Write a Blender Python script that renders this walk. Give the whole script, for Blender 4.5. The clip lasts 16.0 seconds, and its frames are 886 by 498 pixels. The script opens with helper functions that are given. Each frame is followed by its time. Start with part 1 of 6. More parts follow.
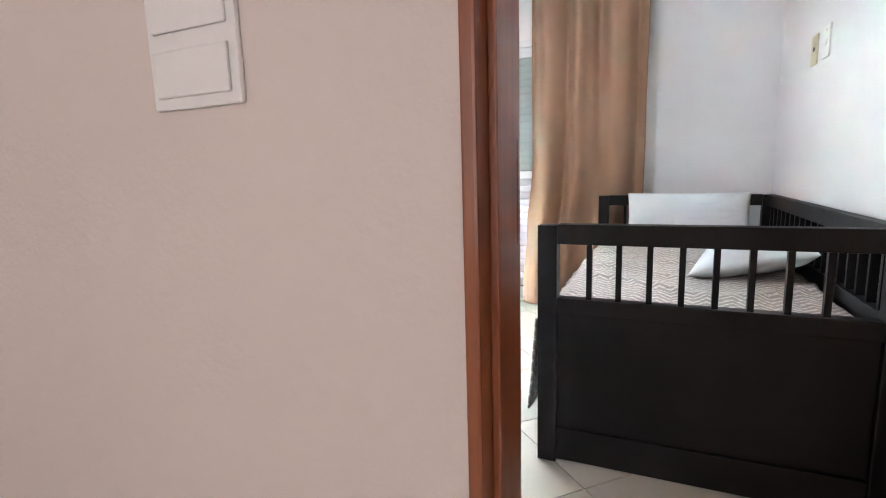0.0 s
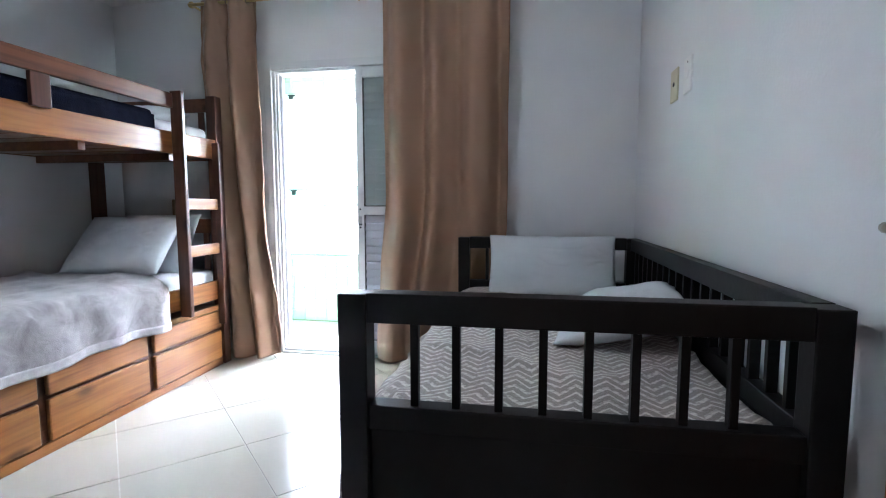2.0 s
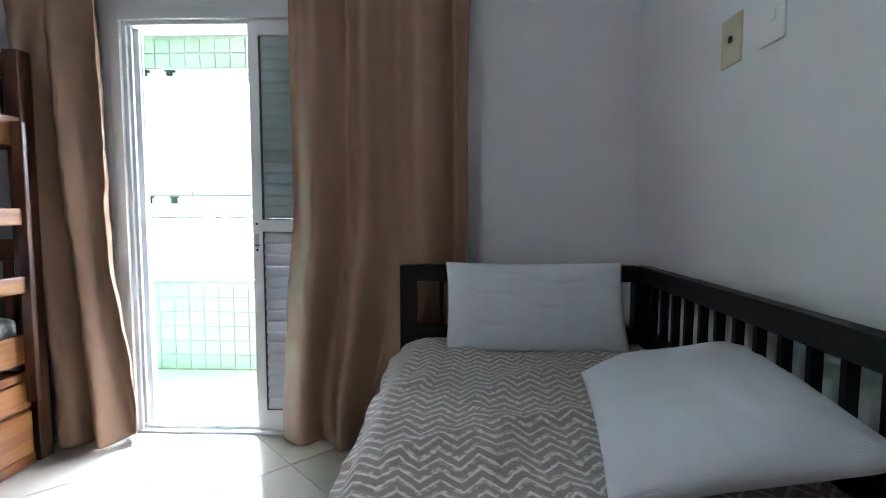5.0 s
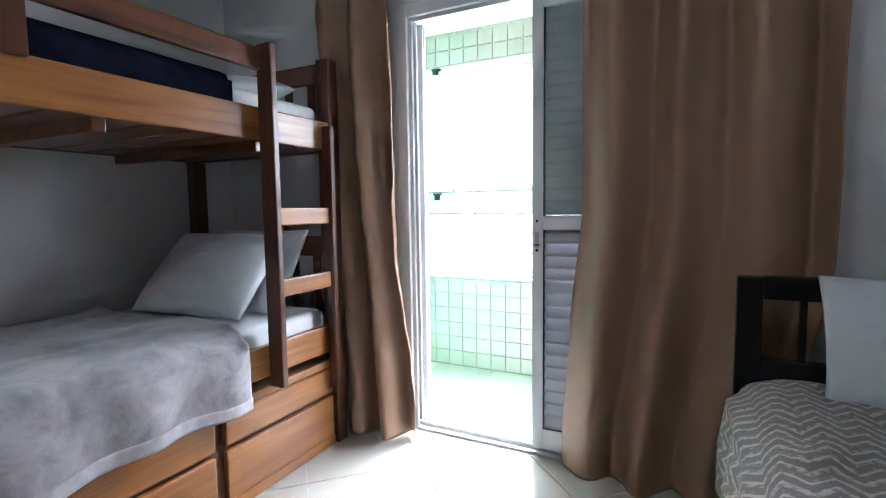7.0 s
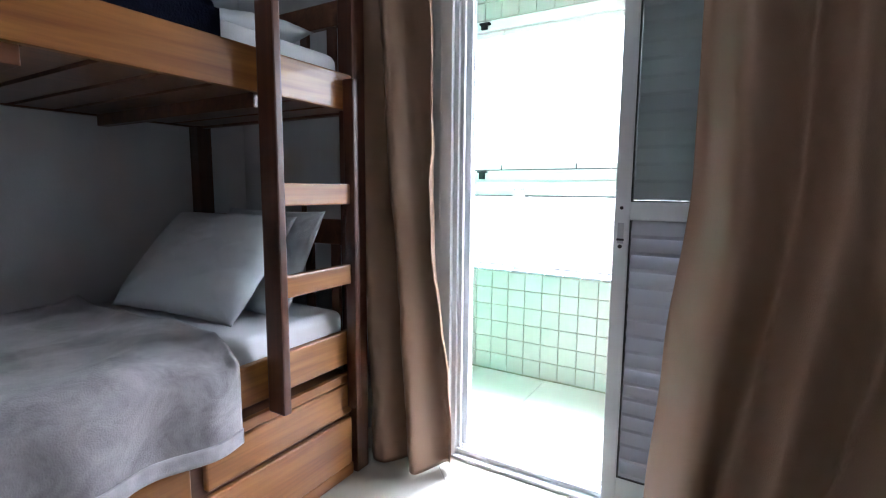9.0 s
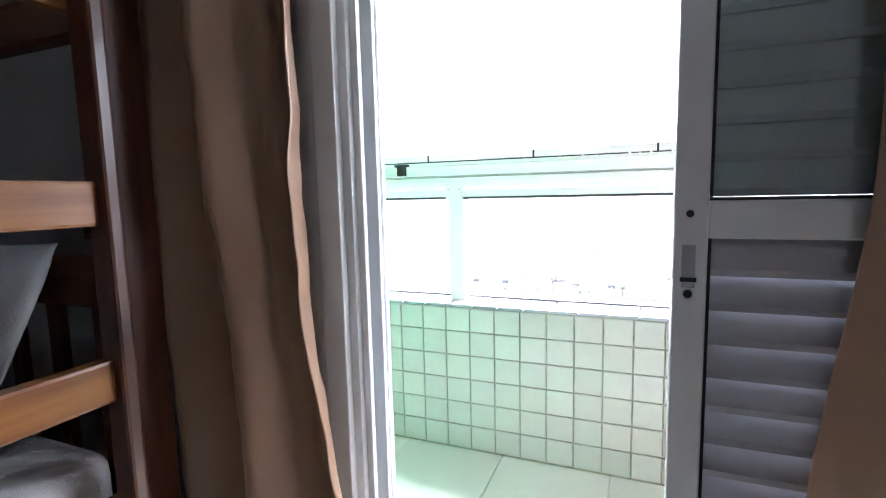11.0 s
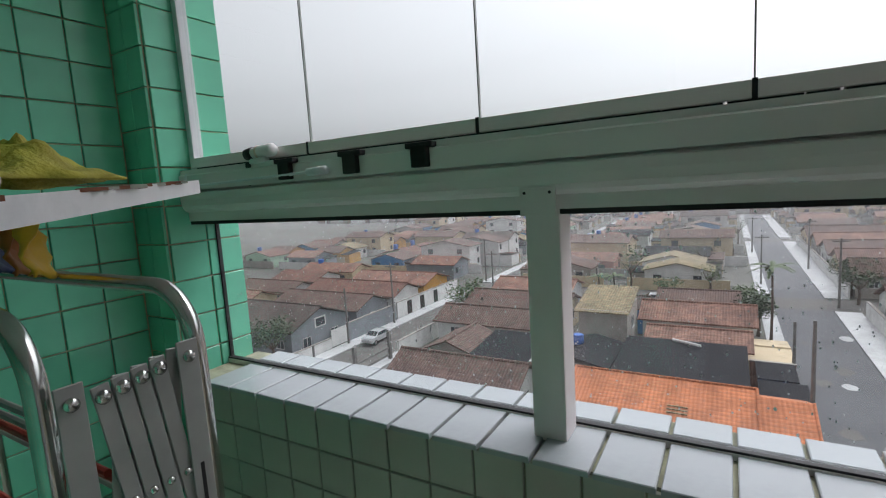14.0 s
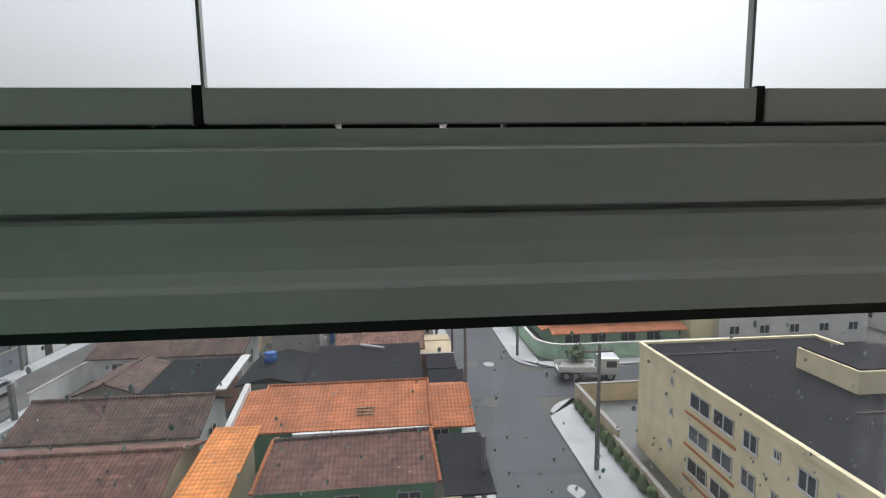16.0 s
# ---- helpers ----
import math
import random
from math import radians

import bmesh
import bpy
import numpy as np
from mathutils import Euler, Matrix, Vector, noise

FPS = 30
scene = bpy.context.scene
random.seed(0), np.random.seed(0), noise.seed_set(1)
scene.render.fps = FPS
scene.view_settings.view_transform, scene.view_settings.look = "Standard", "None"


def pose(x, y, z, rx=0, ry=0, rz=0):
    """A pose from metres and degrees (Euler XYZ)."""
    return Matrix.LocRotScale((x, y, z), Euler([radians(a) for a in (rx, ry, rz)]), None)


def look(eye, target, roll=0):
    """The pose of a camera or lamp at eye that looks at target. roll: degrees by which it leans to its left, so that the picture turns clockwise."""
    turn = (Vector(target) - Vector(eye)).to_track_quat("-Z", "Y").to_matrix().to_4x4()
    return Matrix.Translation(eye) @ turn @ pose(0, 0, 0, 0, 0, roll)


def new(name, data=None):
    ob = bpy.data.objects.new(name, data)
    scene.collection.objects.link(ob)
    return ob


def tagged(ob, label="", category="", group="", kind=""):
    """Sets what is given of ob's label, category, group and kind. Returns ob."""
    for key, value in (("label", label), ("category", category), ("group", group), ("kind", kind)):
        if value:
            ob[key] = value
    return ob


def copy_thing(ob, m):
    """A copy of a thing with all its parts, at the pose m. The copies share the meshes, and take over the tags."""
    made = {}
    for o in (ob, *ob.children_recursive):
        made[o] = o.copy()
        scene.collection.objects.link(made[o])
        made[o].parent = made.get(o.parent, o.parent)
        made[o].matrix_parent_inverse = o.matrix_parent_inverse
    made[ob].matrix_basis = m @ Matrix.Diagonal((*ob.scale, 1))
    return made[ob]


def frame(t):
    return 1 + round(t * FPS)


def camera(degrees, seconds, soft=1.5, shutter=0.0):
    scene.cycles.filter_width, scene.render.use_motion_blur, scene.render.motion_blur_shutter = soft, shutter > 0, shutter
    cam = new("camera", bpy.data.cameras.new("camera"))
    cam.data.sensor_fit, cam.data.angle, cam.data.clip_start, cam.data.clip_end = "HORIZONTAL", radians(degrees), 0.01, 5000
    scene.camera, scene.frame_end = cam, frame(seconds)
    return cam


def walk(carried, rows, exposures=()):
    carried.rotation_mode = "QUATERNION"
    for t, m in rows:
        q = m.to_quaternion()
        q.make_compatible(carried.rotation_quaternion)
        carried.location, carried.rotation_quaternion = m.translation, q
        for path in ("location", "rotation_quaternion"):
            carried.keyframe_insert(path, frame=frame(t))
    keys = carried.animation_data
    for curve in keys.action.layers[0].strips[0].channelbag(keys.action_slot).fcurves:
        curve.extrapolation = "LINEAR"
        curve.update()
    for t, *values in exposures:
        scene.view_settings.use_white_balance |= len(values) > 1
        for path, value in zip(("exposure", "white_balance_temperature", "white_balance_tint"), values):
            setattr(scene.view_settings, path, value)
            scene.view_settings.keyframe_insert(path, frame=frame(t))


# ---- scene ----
cam = camera(84.6, 16.0, soft=1.1)
PATH = [
    (0, (0.363, 0.632, 1.108), (-0.441, 2.438, 0.801), -1.7),
    (0.5, (0.46, 0.786, 1.118), (-0.138, 2.675, 0.849), -0.8),
    (1, (0.46, 0.955, 1.127), (0.025, 2.894, 0.903), -0.3),
    (1.5, (0.431, 1.123, 1.131), (0.101, 3.086, 0.936), -0.1),
    (2, (0.41, 1.304, 1.123), (0.058, 3.264, 0.938), -0.1),
    (2.5, (0.41, 1.478, 1.125), (0.023, 3.432, 0.953), 0.0),
    (3, (0.378, 1.666, 1.139), (0.039, 3.632, 0.992), -0.0),
    (3.5, (0.334, 1.831, 1.147), (0.124, 3.817, 1.028), 0.2),
    (3.7, (0.328, 1.883, 1.168), (0.128, 3.869, 1.039), 0.0),
    (5.8, (0.05, 2.398, 1.125), (0.039, 4.392, 0.962), 0.3),
    (6, (-0.004, 2.424, 1.147), (-0.094, 4.414, 0.973), 0.5),
    (6.5, (-0.086, 2.478, 1.145), (-0.605, 4.403, 0.988), -0.2),
    (7, (-0.182, 2.506, 1.147), (-1.082, 4.285, 0.981), -0.8),
    (7.5, (-0.22, 2.584, 1.146), (-1.323, 4.241, 0.951), -1.1),
    (8, (-0.271, 2.671, 1.133), (-1.36, 4.336, 0.921), -0.7),
    (8.2, (-0.298, 2.72, 1.151), (-1.39, 4.38, 0.92), -0.4),
    (10.5, (-0.791, 3.504, 1.116), (-1.596, 5.321, 0.894), 0.1),
    (11, (-0.857, 3.766, 1.125), (-1.613, 5.604, 0.9), -1.3),
    (11.5, (-0.929, 3.966, 1.15), (-1.648, 5.816, 0.905), -1.5),
    (12, (-1.0, 4.245, 1.132), (-1.733, 6.091, 0.904), -1.1),
    (12.5, (-1.1, 4.444, 1.137), (-1.712, 6.335, 0.918), -2.1),
    (13, (-1.162, 4.632, 1.143), (-1.782, 6.521, 0.928), -2.6),
    (13.5, (-1.231, 4.782, 1.158), (-2.048, 6.593, 0.928), -2.7),
    (14, (-1.319, 4.899, 1.161), (-2.33, 6.608, 0.916), -3.6),
    (14.5, (-1.374, 4.989, 1.168), (-2.525, 6.604, 0.913), -3.9),
    (15, (-1.332, 5.197, 1.163), (-2.308, 6.922, 0.894), -3.3),
    (15.5, (-1.221, 5.331, 1.184), (-1.72, 7.249, 0.91), -1.9),
    (16, (-1.123, 5.408, 1.216), (-0.964, 7.387, 0.974), -0.9),
]

# ---- light ----
EXPO = [(0.0, 7.0, 6200, 10), (0.6, 6.6, 6000, 10), (1.2, 6.1, 5550, 9), (2.0, 5.75, 5600, 9), (3.0, 5.5, 5800, 9), (6.0, 5.1, 5750, 9), (8.2, 4.8, 5700, 11), (10.5, 4.25, 5900, 15), (11.0, 4.1, 5950, 16), (11.5, 3.75, 6000, 16), (12.0, 2.75, 6100, 15), (12.5, 1.4, 6350, 13), (13.0, 0.5, 6450, 12), (14.0, 0.4, 6500, 11), (15.0, 0.62, 6500, 11), (15.5, 0.25, 6500, 10), (16.0, 0.2, 6500, 10)]
walk(cam, [(t, look(eye, target, roll)) for t, eye, target, roll in PATH], EXPO)

world = bpy.data.worlds.new("sky")
scene.world = world
world.use_nodes = True
wn = world.node_tree.nodes
wn.clear()
w_out = wn.new("ShaderNodeOutputWorld")
w_bg = wn.new("ShaderNodeBackground")
w_sky = wn.new("ShaderNodeTexSky")
w_sky.sky_type = "NISHITA"
w_sky.sun_disc = False
w_sky.sun_elevation = radians(58)
w_sky.sun_rotation = radians(20)
w_sky.air_density, w_sky.dust_density = 1.6, 6.0
w_hsv = wn.new("ShaderNodeHueSaturation")
w_hsv.inputs["Saturation"].default_value = 0.04
w_bg.inputs["Strength"].default_value = 0.15
world.node_tree.links.new(w_sky.outputs[0], w_hsv.inputs["Color"])
w_tint = wn.new("ShaderNodeMix")
w_tint.data_type, w_tint.blend_type = "RGBA", "MULTIPLY"
w_tint.inputs[0].default_value = 1.0
w_tint.inputs[7].default_value = (0.99, 0.955, 1.05, 1)
world.node_tree.links.new(w_hsv.outputs[0], w_tint.inputs[6])
world.node_tree.links.new(w_tint.outputs[2], w_bg.inputs["Color"])
world.node_tree.links.new(w_bg.outputs[0], w_out.inputs[0])

sun_data = bpy.data.lights.new("sun", "SUN")
sun_data.energy, sun_data.angle, sun_data.color = 0.6, radians(40), (1.0, 0.98, 0.95)
sun = new("sun", sun_data)
sun.matrix_world = look((20, 60, 90), (0, 20, 0))


def fill_light(name, x, y, z, width, height, watts, yaw):
    data = bpy.data.lights.new(name, "AREA")
    data.shape, data.size, data.size_y, data.energy = "RECTANGLE", width, height, watts
    data.color = (0.97, 0.98, 1.0)
    lamp = new(name, data)
    lamp.matrix_world = pose(x, y, z, 90, 0, yaw)
    return lamp


# ---- materials ----
def material(name, color, rough=0.6, metal=0.0, scale=8.0, vary=0.12, bump=0.0, bump_scale=60.0, spec=0.5, coat=0.0, sheen=0.0, island=0.0, stretch=(1, 1, 1), stain=0.0, coords="Object"):
    m = bpy.data.materials.new(name)
    m.use_nodes = True
    nt = m.node_tree
    n, l = nt.nodes, nt.links
    b = n["Principled BSDF"]
    b.inputs["Roughness"].default_value = rough
    b.inputs["Metallic"].default_value = metal
    b.inputs["Specular IOR Level"].default_value = spec
    b.inputs["Coat Weight"].default_value = coat
    b.inputs["Sheen Weight"].default_value = sheen
    tc = n.new("ShaderNodeTexCoord")
    mp = n.new("ShaderNodeMapping")
    mp.inputs["Scale"].default_value = stretch
    l.new(tc.outputs[coords], mp.inputs[0])
    big = n.new("ShaderNodeTexNoise")
    big.inputs["Scale"].default_value, big.inputs["Detail"].default_value = scale, 5
    l.new(mp.outputs[0], big.inputs["Vector"])
    ramp = n.new("ShaderNodeMapRange")
    ramp.inputs[1].default_value, ramp.inputs[2].default_value = 0.3, 0.7
    ramp.inputs[3].default_value, ramp.inputs[4].default_value = 1 - vary, 1 + vary
    l.new(big.outputs[0], ramp.inputs[0])
    value = ramp.outputs[0]
    if island:
        info = n.new("ShaderNodeObjectInfo")
        r2 = n.new("ShaderNodeMapRange")
        r2.inputs[3].default_value, r2.inputs[4].default_value = 1 - island, 1 + island
        l.new(info.outputs["Random"], r2.inputs[0])
        mul = n.new("ShaderNodeMath")
        mul.operation = "MULTIPLY"
        l.new(value, mul.inputs[0])
        l.new(r2.outputs[0], mul.inputs[1])
        value = mul.outputs[0]
    mix = n.new("ShaderNodeVectorMath")
    mix.operation = "SCALE"
    mix.inputs[0].default_value = color
    l.new(value, mix.inputs["Scale"])
    out_color = mix.outputs[0]
    if stain:
        st = n.new("ShaderNodeTexNoise")
        st.inputs["Scale"].default_value, st.inputs["Detail"].default_value = scale * 0.35, 8
        st.inputs["Roughness"].default_value = 0.7
        l.new(mp.outputs[0], st.inputs["Vector"])
        sr = n.new("ShaderNodeMapRange")
        sr.inputs[1].default_value, sr.inputs[2].default_value = 0.52, 0.72
        sr.inputs[3].default_value, sr.inputs[4].default_value = 0, stain
        l.new(st.outputs[0], sr.inputs[0])
        sm = n.new("ShaderNodeMix")
        sm.data_type = "RGBA"
        sm.inputs[7].default_value = (color[0] * 0.3, color[1] * 0.32, color[2] * 0.35, 1)
        l.new(sr.outputs[0], sm.inputs[0])
        l.new(out_color, sm.inputs[6])
        out_color = sm.outputs[2]
    l.new(out_color, b.inputs["Base Color"])
    if bump:
        fine = n.new("ShaderNodeTexNoise")
        fine.inputs["Scale"].default_value, fine.inputs["Detail"].default_value = bump_scale, 4
        l.new(mp.outputs[0], fine.inputs["Vector"])
        bp = n.new("ShaderNodeBump")
        bp.inputs["Strength"].default_value, bp.inputs["Distance"].default_value = bump, 0.01
        l.new(fine.outputs[0], bp.inputs["Height"])
        l.new(bp.outputs[0], b.inputs["Normal"])
    return m


def wood(name, light, dark, axis, rough=0.4, coat=0.15):
    m = material(name, light, rough, coat=coat)
    n, l = m.node_tree.nodes, m.node_tree.links
    tc = n.new("ShaderNodeTexCoord")
    mp = n.new("ShaderNodeMapping")
    s = [14.0, 14.0, 14.0]
    s[axis] = 0.9
    mp.inputs["Scale"].default_value = s
    l.new(tc.outputs["Object"], mp.inputs[0])
    a = n.new("ShaderNodeTexNoise")
    a.inputs["Scale"].default_value, a.inputs["Detail"].default_value, a.inputs["Distortion"].default_value = 1.6, 6, 0.8
    l.new(mp.outputs[0], a.inputs["Vector"])
    mp2 = n.new("ShaderNodeMapping")
    s2 = [90.0, 90.0, 90.0]
    s2[axis] = 3.0
    mp2.inputs["Scale"].default_value = s2
    l.new(tc.outputs["Object"], mp2.inputs[0])
    f = n.new("ShaderNodeTexNoise")
    f.inputs["Scale"].default_value = 1.0
    l.new(mp2.outputs[0], f.inputs["Vector"])
    add = n.new("ShaderNodeMath")
    add.operation = "MULTIPLY_ADD"
    l.new(f.outputs[0], add.inputs[0])
    add.inputs[1].default_value = 0.3
    l.new(a.outputs[0], add.inputs[2])
    r = n.new("ShaderNodeValToRGB")
    r.color_ramp.elements[0].position, r.color_ramp.elements[0].color = 0.42, (*dark, 1)
    r.color_ramp.elements[1].position, r.color_ramp.elements[1].color = 0.78, (*light, 1)
    l.new(add.outputs[0], r.inputs[0])
    kn = n.new("ShaderNodeTexVoronoi")
    kn.inputs["Scale"].default_value = 1.0
    mp3 = n.new("ShaderNodeMapping")
    s3 = [5.0, 5.0, 5.0]
    s3[axis] = 2.2
    mp3.inputs["Scale"].default_value = s3
    l.new(tc.outputs["Object"], mp3.inputs[0])
    l.new(mp3.outputs[0], kn.inputs["Vector"])
    kr = n.new("ShaderNodeMapRange")
    kr.inputs[1].default_value, kr.inputs[2].default_value, kr.inputs[3].default_value, kr.inputs[4].default_value = 0.05, 0.16, 0.75, 0.0
    l.new(kn.outputs["Distance"], kr.inputs[0])
    mx = n.new("ShaderNodeMix")
    mx.data_type = "RGBA"
    mx.inputs[7].default_value = (dark[0] * 0.35, dark[1] * 0.35, dark[2] * 0.35, 1)
    l.new(kr.outputs[0], mx.inputs[0])
    l.new(r.outputs[0], mx.inputs[6])
    l.new(mx.outputs[2], n["Principled BSDF"].inputs["Base Color"])
    return m


def glass(name, tint=(0.93, 0.97, 0.95)):
    m = bpy.data.materials.new(name)
    m.use_nodes = True
    n, l = m.node_tree.nodes, m.node_tree.links
    n.clear()
    out = n.new("ShaderNodeOutputMaterial")
    tr = n.new("ShaderNodeBsdfTransparent")
    tr.inputs[0].default_value = (*tint, 1)
    gl = n.new("ShaderNodeBsdfGlossy")
    gl.inputs["Roughness"].default_value = 0.02
    lw = n.new("ShaderNodeLayerWeight")
    lw.inputs[0].default_value = 0.5
    pw = n.new("ShaderNodeMath")
    pw.operation = "POWER"
    l.new(lw.outputs["Facing"], pw.inputs[0])
    pw.inputs[1].default_value = 4.0
    fr = n.new("ShaderNodeMath")
    fr.operation = "MULTIPLY_ADD"
    l.new(pw.outputs[0], fr.inputs[0])
    fr.inputs[1].default_value, fr.inputs[2].default_value = 0.5, 0.025
    mx = n.new("ShaderNodeMixShader")
    l.new(fr.outputs[0], mx.inputs[0])
    l.new(tr.outputs[0], mx.inputs[1])
    l.new(gl.outputs[0], mx.inputs[2])
    l.new(mx.outputs[0], out.inputs[0])
    return m


def chevron(name):
    m = material(name, (0.5, 0.45, 0.4), 0.9, bump=0.4, bump_scale=220, sheen=0.3)
    n, l = m.node_tree.nodes, m.node_tree.links
    tc = n.new("ShaderNodeTexCoord")
    sp = n.new("ShaderNodeSeparateXYZ")
    l.new(tc.outputs["UV"], sp.inputs[0])

    def mth(op, a, b=None, c=None):
        q = n.new("ShaderNodeMath")
        q.operation = op
        for i, v in enumerate((a, b, c)):
            if v is None:
                continue
            if isinstance(v, (int, float)):
                q.inputs[i].default_value = v
            else:
                l.new(v, q.inputs[i])
        return q.outputs[0]
    tri = mth("PINGPONG", sp.outputs[0], 0.046)
    ph = mth("ADD", sp.outputs[1], mth("MULTIPLY", tri, 1.05))
    st = mth("ADD", mth("MULTIPLY", mth("PINGPONG", ph, 0.021), 0.5), mth("MULTIPLY", mth("PINGPONG", ph, 0.0083), 0.5))
    nz = n.new("ShaderNodeTexNoise")
    nz.inputs["Scale"].default_value = 60
    l.new(tc.outputs["UV"], nz.inputs["Vector"])
    st = mth("ADD", st, mth("MULTIPLY", mth("SUBTRACT", nz.outputs[0], 0.5), 0.016))
    r = n.new("ShaderNodeValToRGB")
    e = r.color_ramp.elements
    e[0].position, e[0].color = 0.40, (0.30, 0.26, 0.235, 1)
    e[1].position, e[1].color = 0.62, (0.74, 0.70, 0.65, 1)
    l.new(mth("DIVIDE", st, 0.019), r.inputs[0])
    nb = n.new("ShaderNodeTexNoise")
    nb.inputs["Scale"].default_value = 5
    l.new(tc.outputs["UV"], nb.inputs["Vector"])
    mx = n.new("ShaderNodeMix")
    mx.data_type, mx.blend_type = "RGBA", "MULTIPLY"
    mx.inputs[0].default_value = 0.22
    l.new(r.outputs[0], mx.inputs[6])
    l.new(nb.outputs[0], mx.inputs[7])
    l.new(mx.outputs[2], n["Principled BSDF"].inputs["Base Color"])
    return m


def roof_tiles(name, color, pitch=0.26, stain=0.5, along="Y"):
    """Rows of clay tiles: waves of relief, blotchy stains, tone that steps with each row."""
    m = material(name, color, 0.85, scale=0.55, vary=0.3, stain=stain)
    n, l = m.node_tree.nodes, m.node_tree.links
    tc = n.new("ShaderNodeTexCoord")
    w = n.new("ShaderNodeTexWave")
    w.bands_direction = "X" if along == "Y" else "Y"
    w.inputs["Scale"].default_value = 0.314 / pitch
    w.inputs["Distortion"].default_value = 0.4
    w2 = n.new("ShaderNodeTexWave")
    w2.bands_direction = along
    w2.wave_profile = "SAW"
    w2.inputs["Scale"].default_value = 0.314 / (pitch * 1.3)
    w2.inputs["Distortion"].default_value = 0.3
    l.new(tc.outputs["Object"], w.inputs[0])
    l.new(tc.outputs["Object"], w2.inputs[0])
    ad = n.new("ShaderNodeMath")
    ad.operation = "ADD"
    l.new(w.outputs["Fac"], ad.inputs[0])
    l.new(w2.outputs["Fac"], ad.inputs[1])
    # colour runs from darker to lighter across each tile row
    row_tone = n.new("ShaderNodeMapRange")
    row_tone.inputs[3].default_value, row_tone.inputs[4].default_value = 0.72, 1.12
    l.new(w2.outputs["Fac"], row_tone.inputs[0])
    speck = n.new("ShaderNodeTexNoise")
    speck.inputs["Scale"].default_value, speck.inputs["Detail"].default_value = 2.6, 6
    l.new(tc.outputs["Object"], speck.inputs["Vector"])
    sr = n.new("ShaderNodeMapRange")
    sr.inputs[1].default_value, sr.inputs[2].default_value, sr.inputs[3].default_value, sr.inputs[4].default_value = 0.3, 0.7, 1 - stain * 0.75, 1 + stain * 0.75
    l.new(speck.outputs[0], sr.inputs[0])
    both = n.new("ShaderNodeMath")
    both.operation = "MULTIPLY"
    l.new(row_tone.outputs[0], both.inputs[0])
    l.new(sr.outputs[0], both.inputs[1])
    bsdf = n["Principled BSDF"]
    before = bsdf.inputs["Base Color"].links[0].from_socket
    tone = n.new("ShaderNodeVectorMath")
    tone.operation = "SCALE"
    l.new(before, tone.inputs[0])
    l.new(both.outputs[0], tone.inputs["Scale"])
    l.new(tone.outputs[0], bsdf.inputs["Base Color"])
    bp = n.new("ShaderNodeBump")
    bp.inputs["Strength"].default_value, bp.inputs["Distance"].default_value = 0.8, 0.05
    l.new(ad.outputs[0], bp.inputs["Height"])
    l.new(bp.outputs[0], n["Principled BSDF"].inputs["Normal"])
    return m


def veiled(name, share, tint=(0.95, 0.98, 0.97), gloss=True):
    """See-through, with a share of the surface scattering light: wet glass or added haze sheets."""
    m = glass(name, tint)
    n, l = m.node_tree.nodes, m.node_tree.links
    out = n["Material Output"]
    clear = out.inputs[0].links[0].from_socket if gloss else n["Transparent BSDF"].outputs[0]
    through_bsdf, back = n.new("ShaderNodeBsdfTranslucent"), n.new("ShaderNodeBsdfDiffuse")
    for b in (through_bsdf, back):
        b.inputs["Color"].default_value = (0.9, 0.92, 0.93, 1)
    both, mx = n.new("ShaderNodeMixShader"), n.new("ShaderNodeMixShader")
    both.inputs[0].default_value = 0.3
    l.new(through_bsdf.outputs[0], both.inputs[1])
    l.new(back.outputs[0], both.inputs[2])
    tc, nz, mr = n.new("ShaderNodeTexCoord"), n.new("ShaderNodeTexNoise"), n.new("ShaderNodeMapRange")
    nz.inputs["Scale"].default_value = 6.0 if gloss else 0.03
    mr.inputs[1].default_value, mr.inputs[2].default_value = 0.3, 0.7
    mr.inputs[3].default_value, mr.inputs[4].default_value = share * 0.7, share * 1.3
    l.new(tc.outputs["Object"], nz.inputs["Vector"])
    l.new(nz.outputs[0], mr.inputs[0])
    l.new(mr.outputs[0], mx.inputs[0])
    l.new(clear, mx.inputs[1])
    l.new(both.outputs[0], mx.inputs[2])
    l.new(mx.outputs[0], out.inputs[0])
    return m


M = {}
M["plaster"] = material("white_plaster", (0.74, 0.75, 0.77), 0.75, scale=1.2, vary=0.035, bump=0.12, bump_scale=90)
M["hall_plaster"] = material("cream_plaster", (0.66, 0.595, 0.565), 0.7, scale=1.2, vary=0.04, bump=0.12, bump_scale=80)
M["ceiling"] = material("ceiling_paint", (0.8, 0.8, 0.8), 0.8, scale=1.0, vary=0.03)
M["floor_tile"] = material("cream_porcelain", (0.50, 0.475, 0.415), 0.18, scale=2.0, vary=0.05, island=0.03, spec=0.5)
M["balcony_porcelain"] = material("balcony_porcelain", (0.62, 0.60, 0.53), 0.25, scale=2.0, vary=0.05, island=0.03)
M["grout"] = material("grout", (0.50, 0.49, 0.45), 0.9, scale=20, vary=0.12, bump=0.2)
M["slab"] = material("concrete", (0.45, 0.45, 0.44), 0.9, scale=3, vary=0.1)
M["door_wood"] = wood("orange_varnished_wood", (0.60, 0.255, 0.085), (0.44, 0.165, 0.05), 2, 0.32, 0.3)
M["jamb_wood"] = wood("red_brown_wood", (0.27, 0.085, 0.035), (0.17, 0.05, 0.022), 2, 0.35, 0.3)
M["pine_y"] = wood("honey_pine", (0.35, 0.14, 0.032), (0.20, 0.07, 0.017), 1, 0.36, 0.2)
M["dark_z"] = wood("dark_stained_pine", (0.105, 0.036, 0.019), (0.06, 0.02, 0.011), 2, 0.35, 0.2)
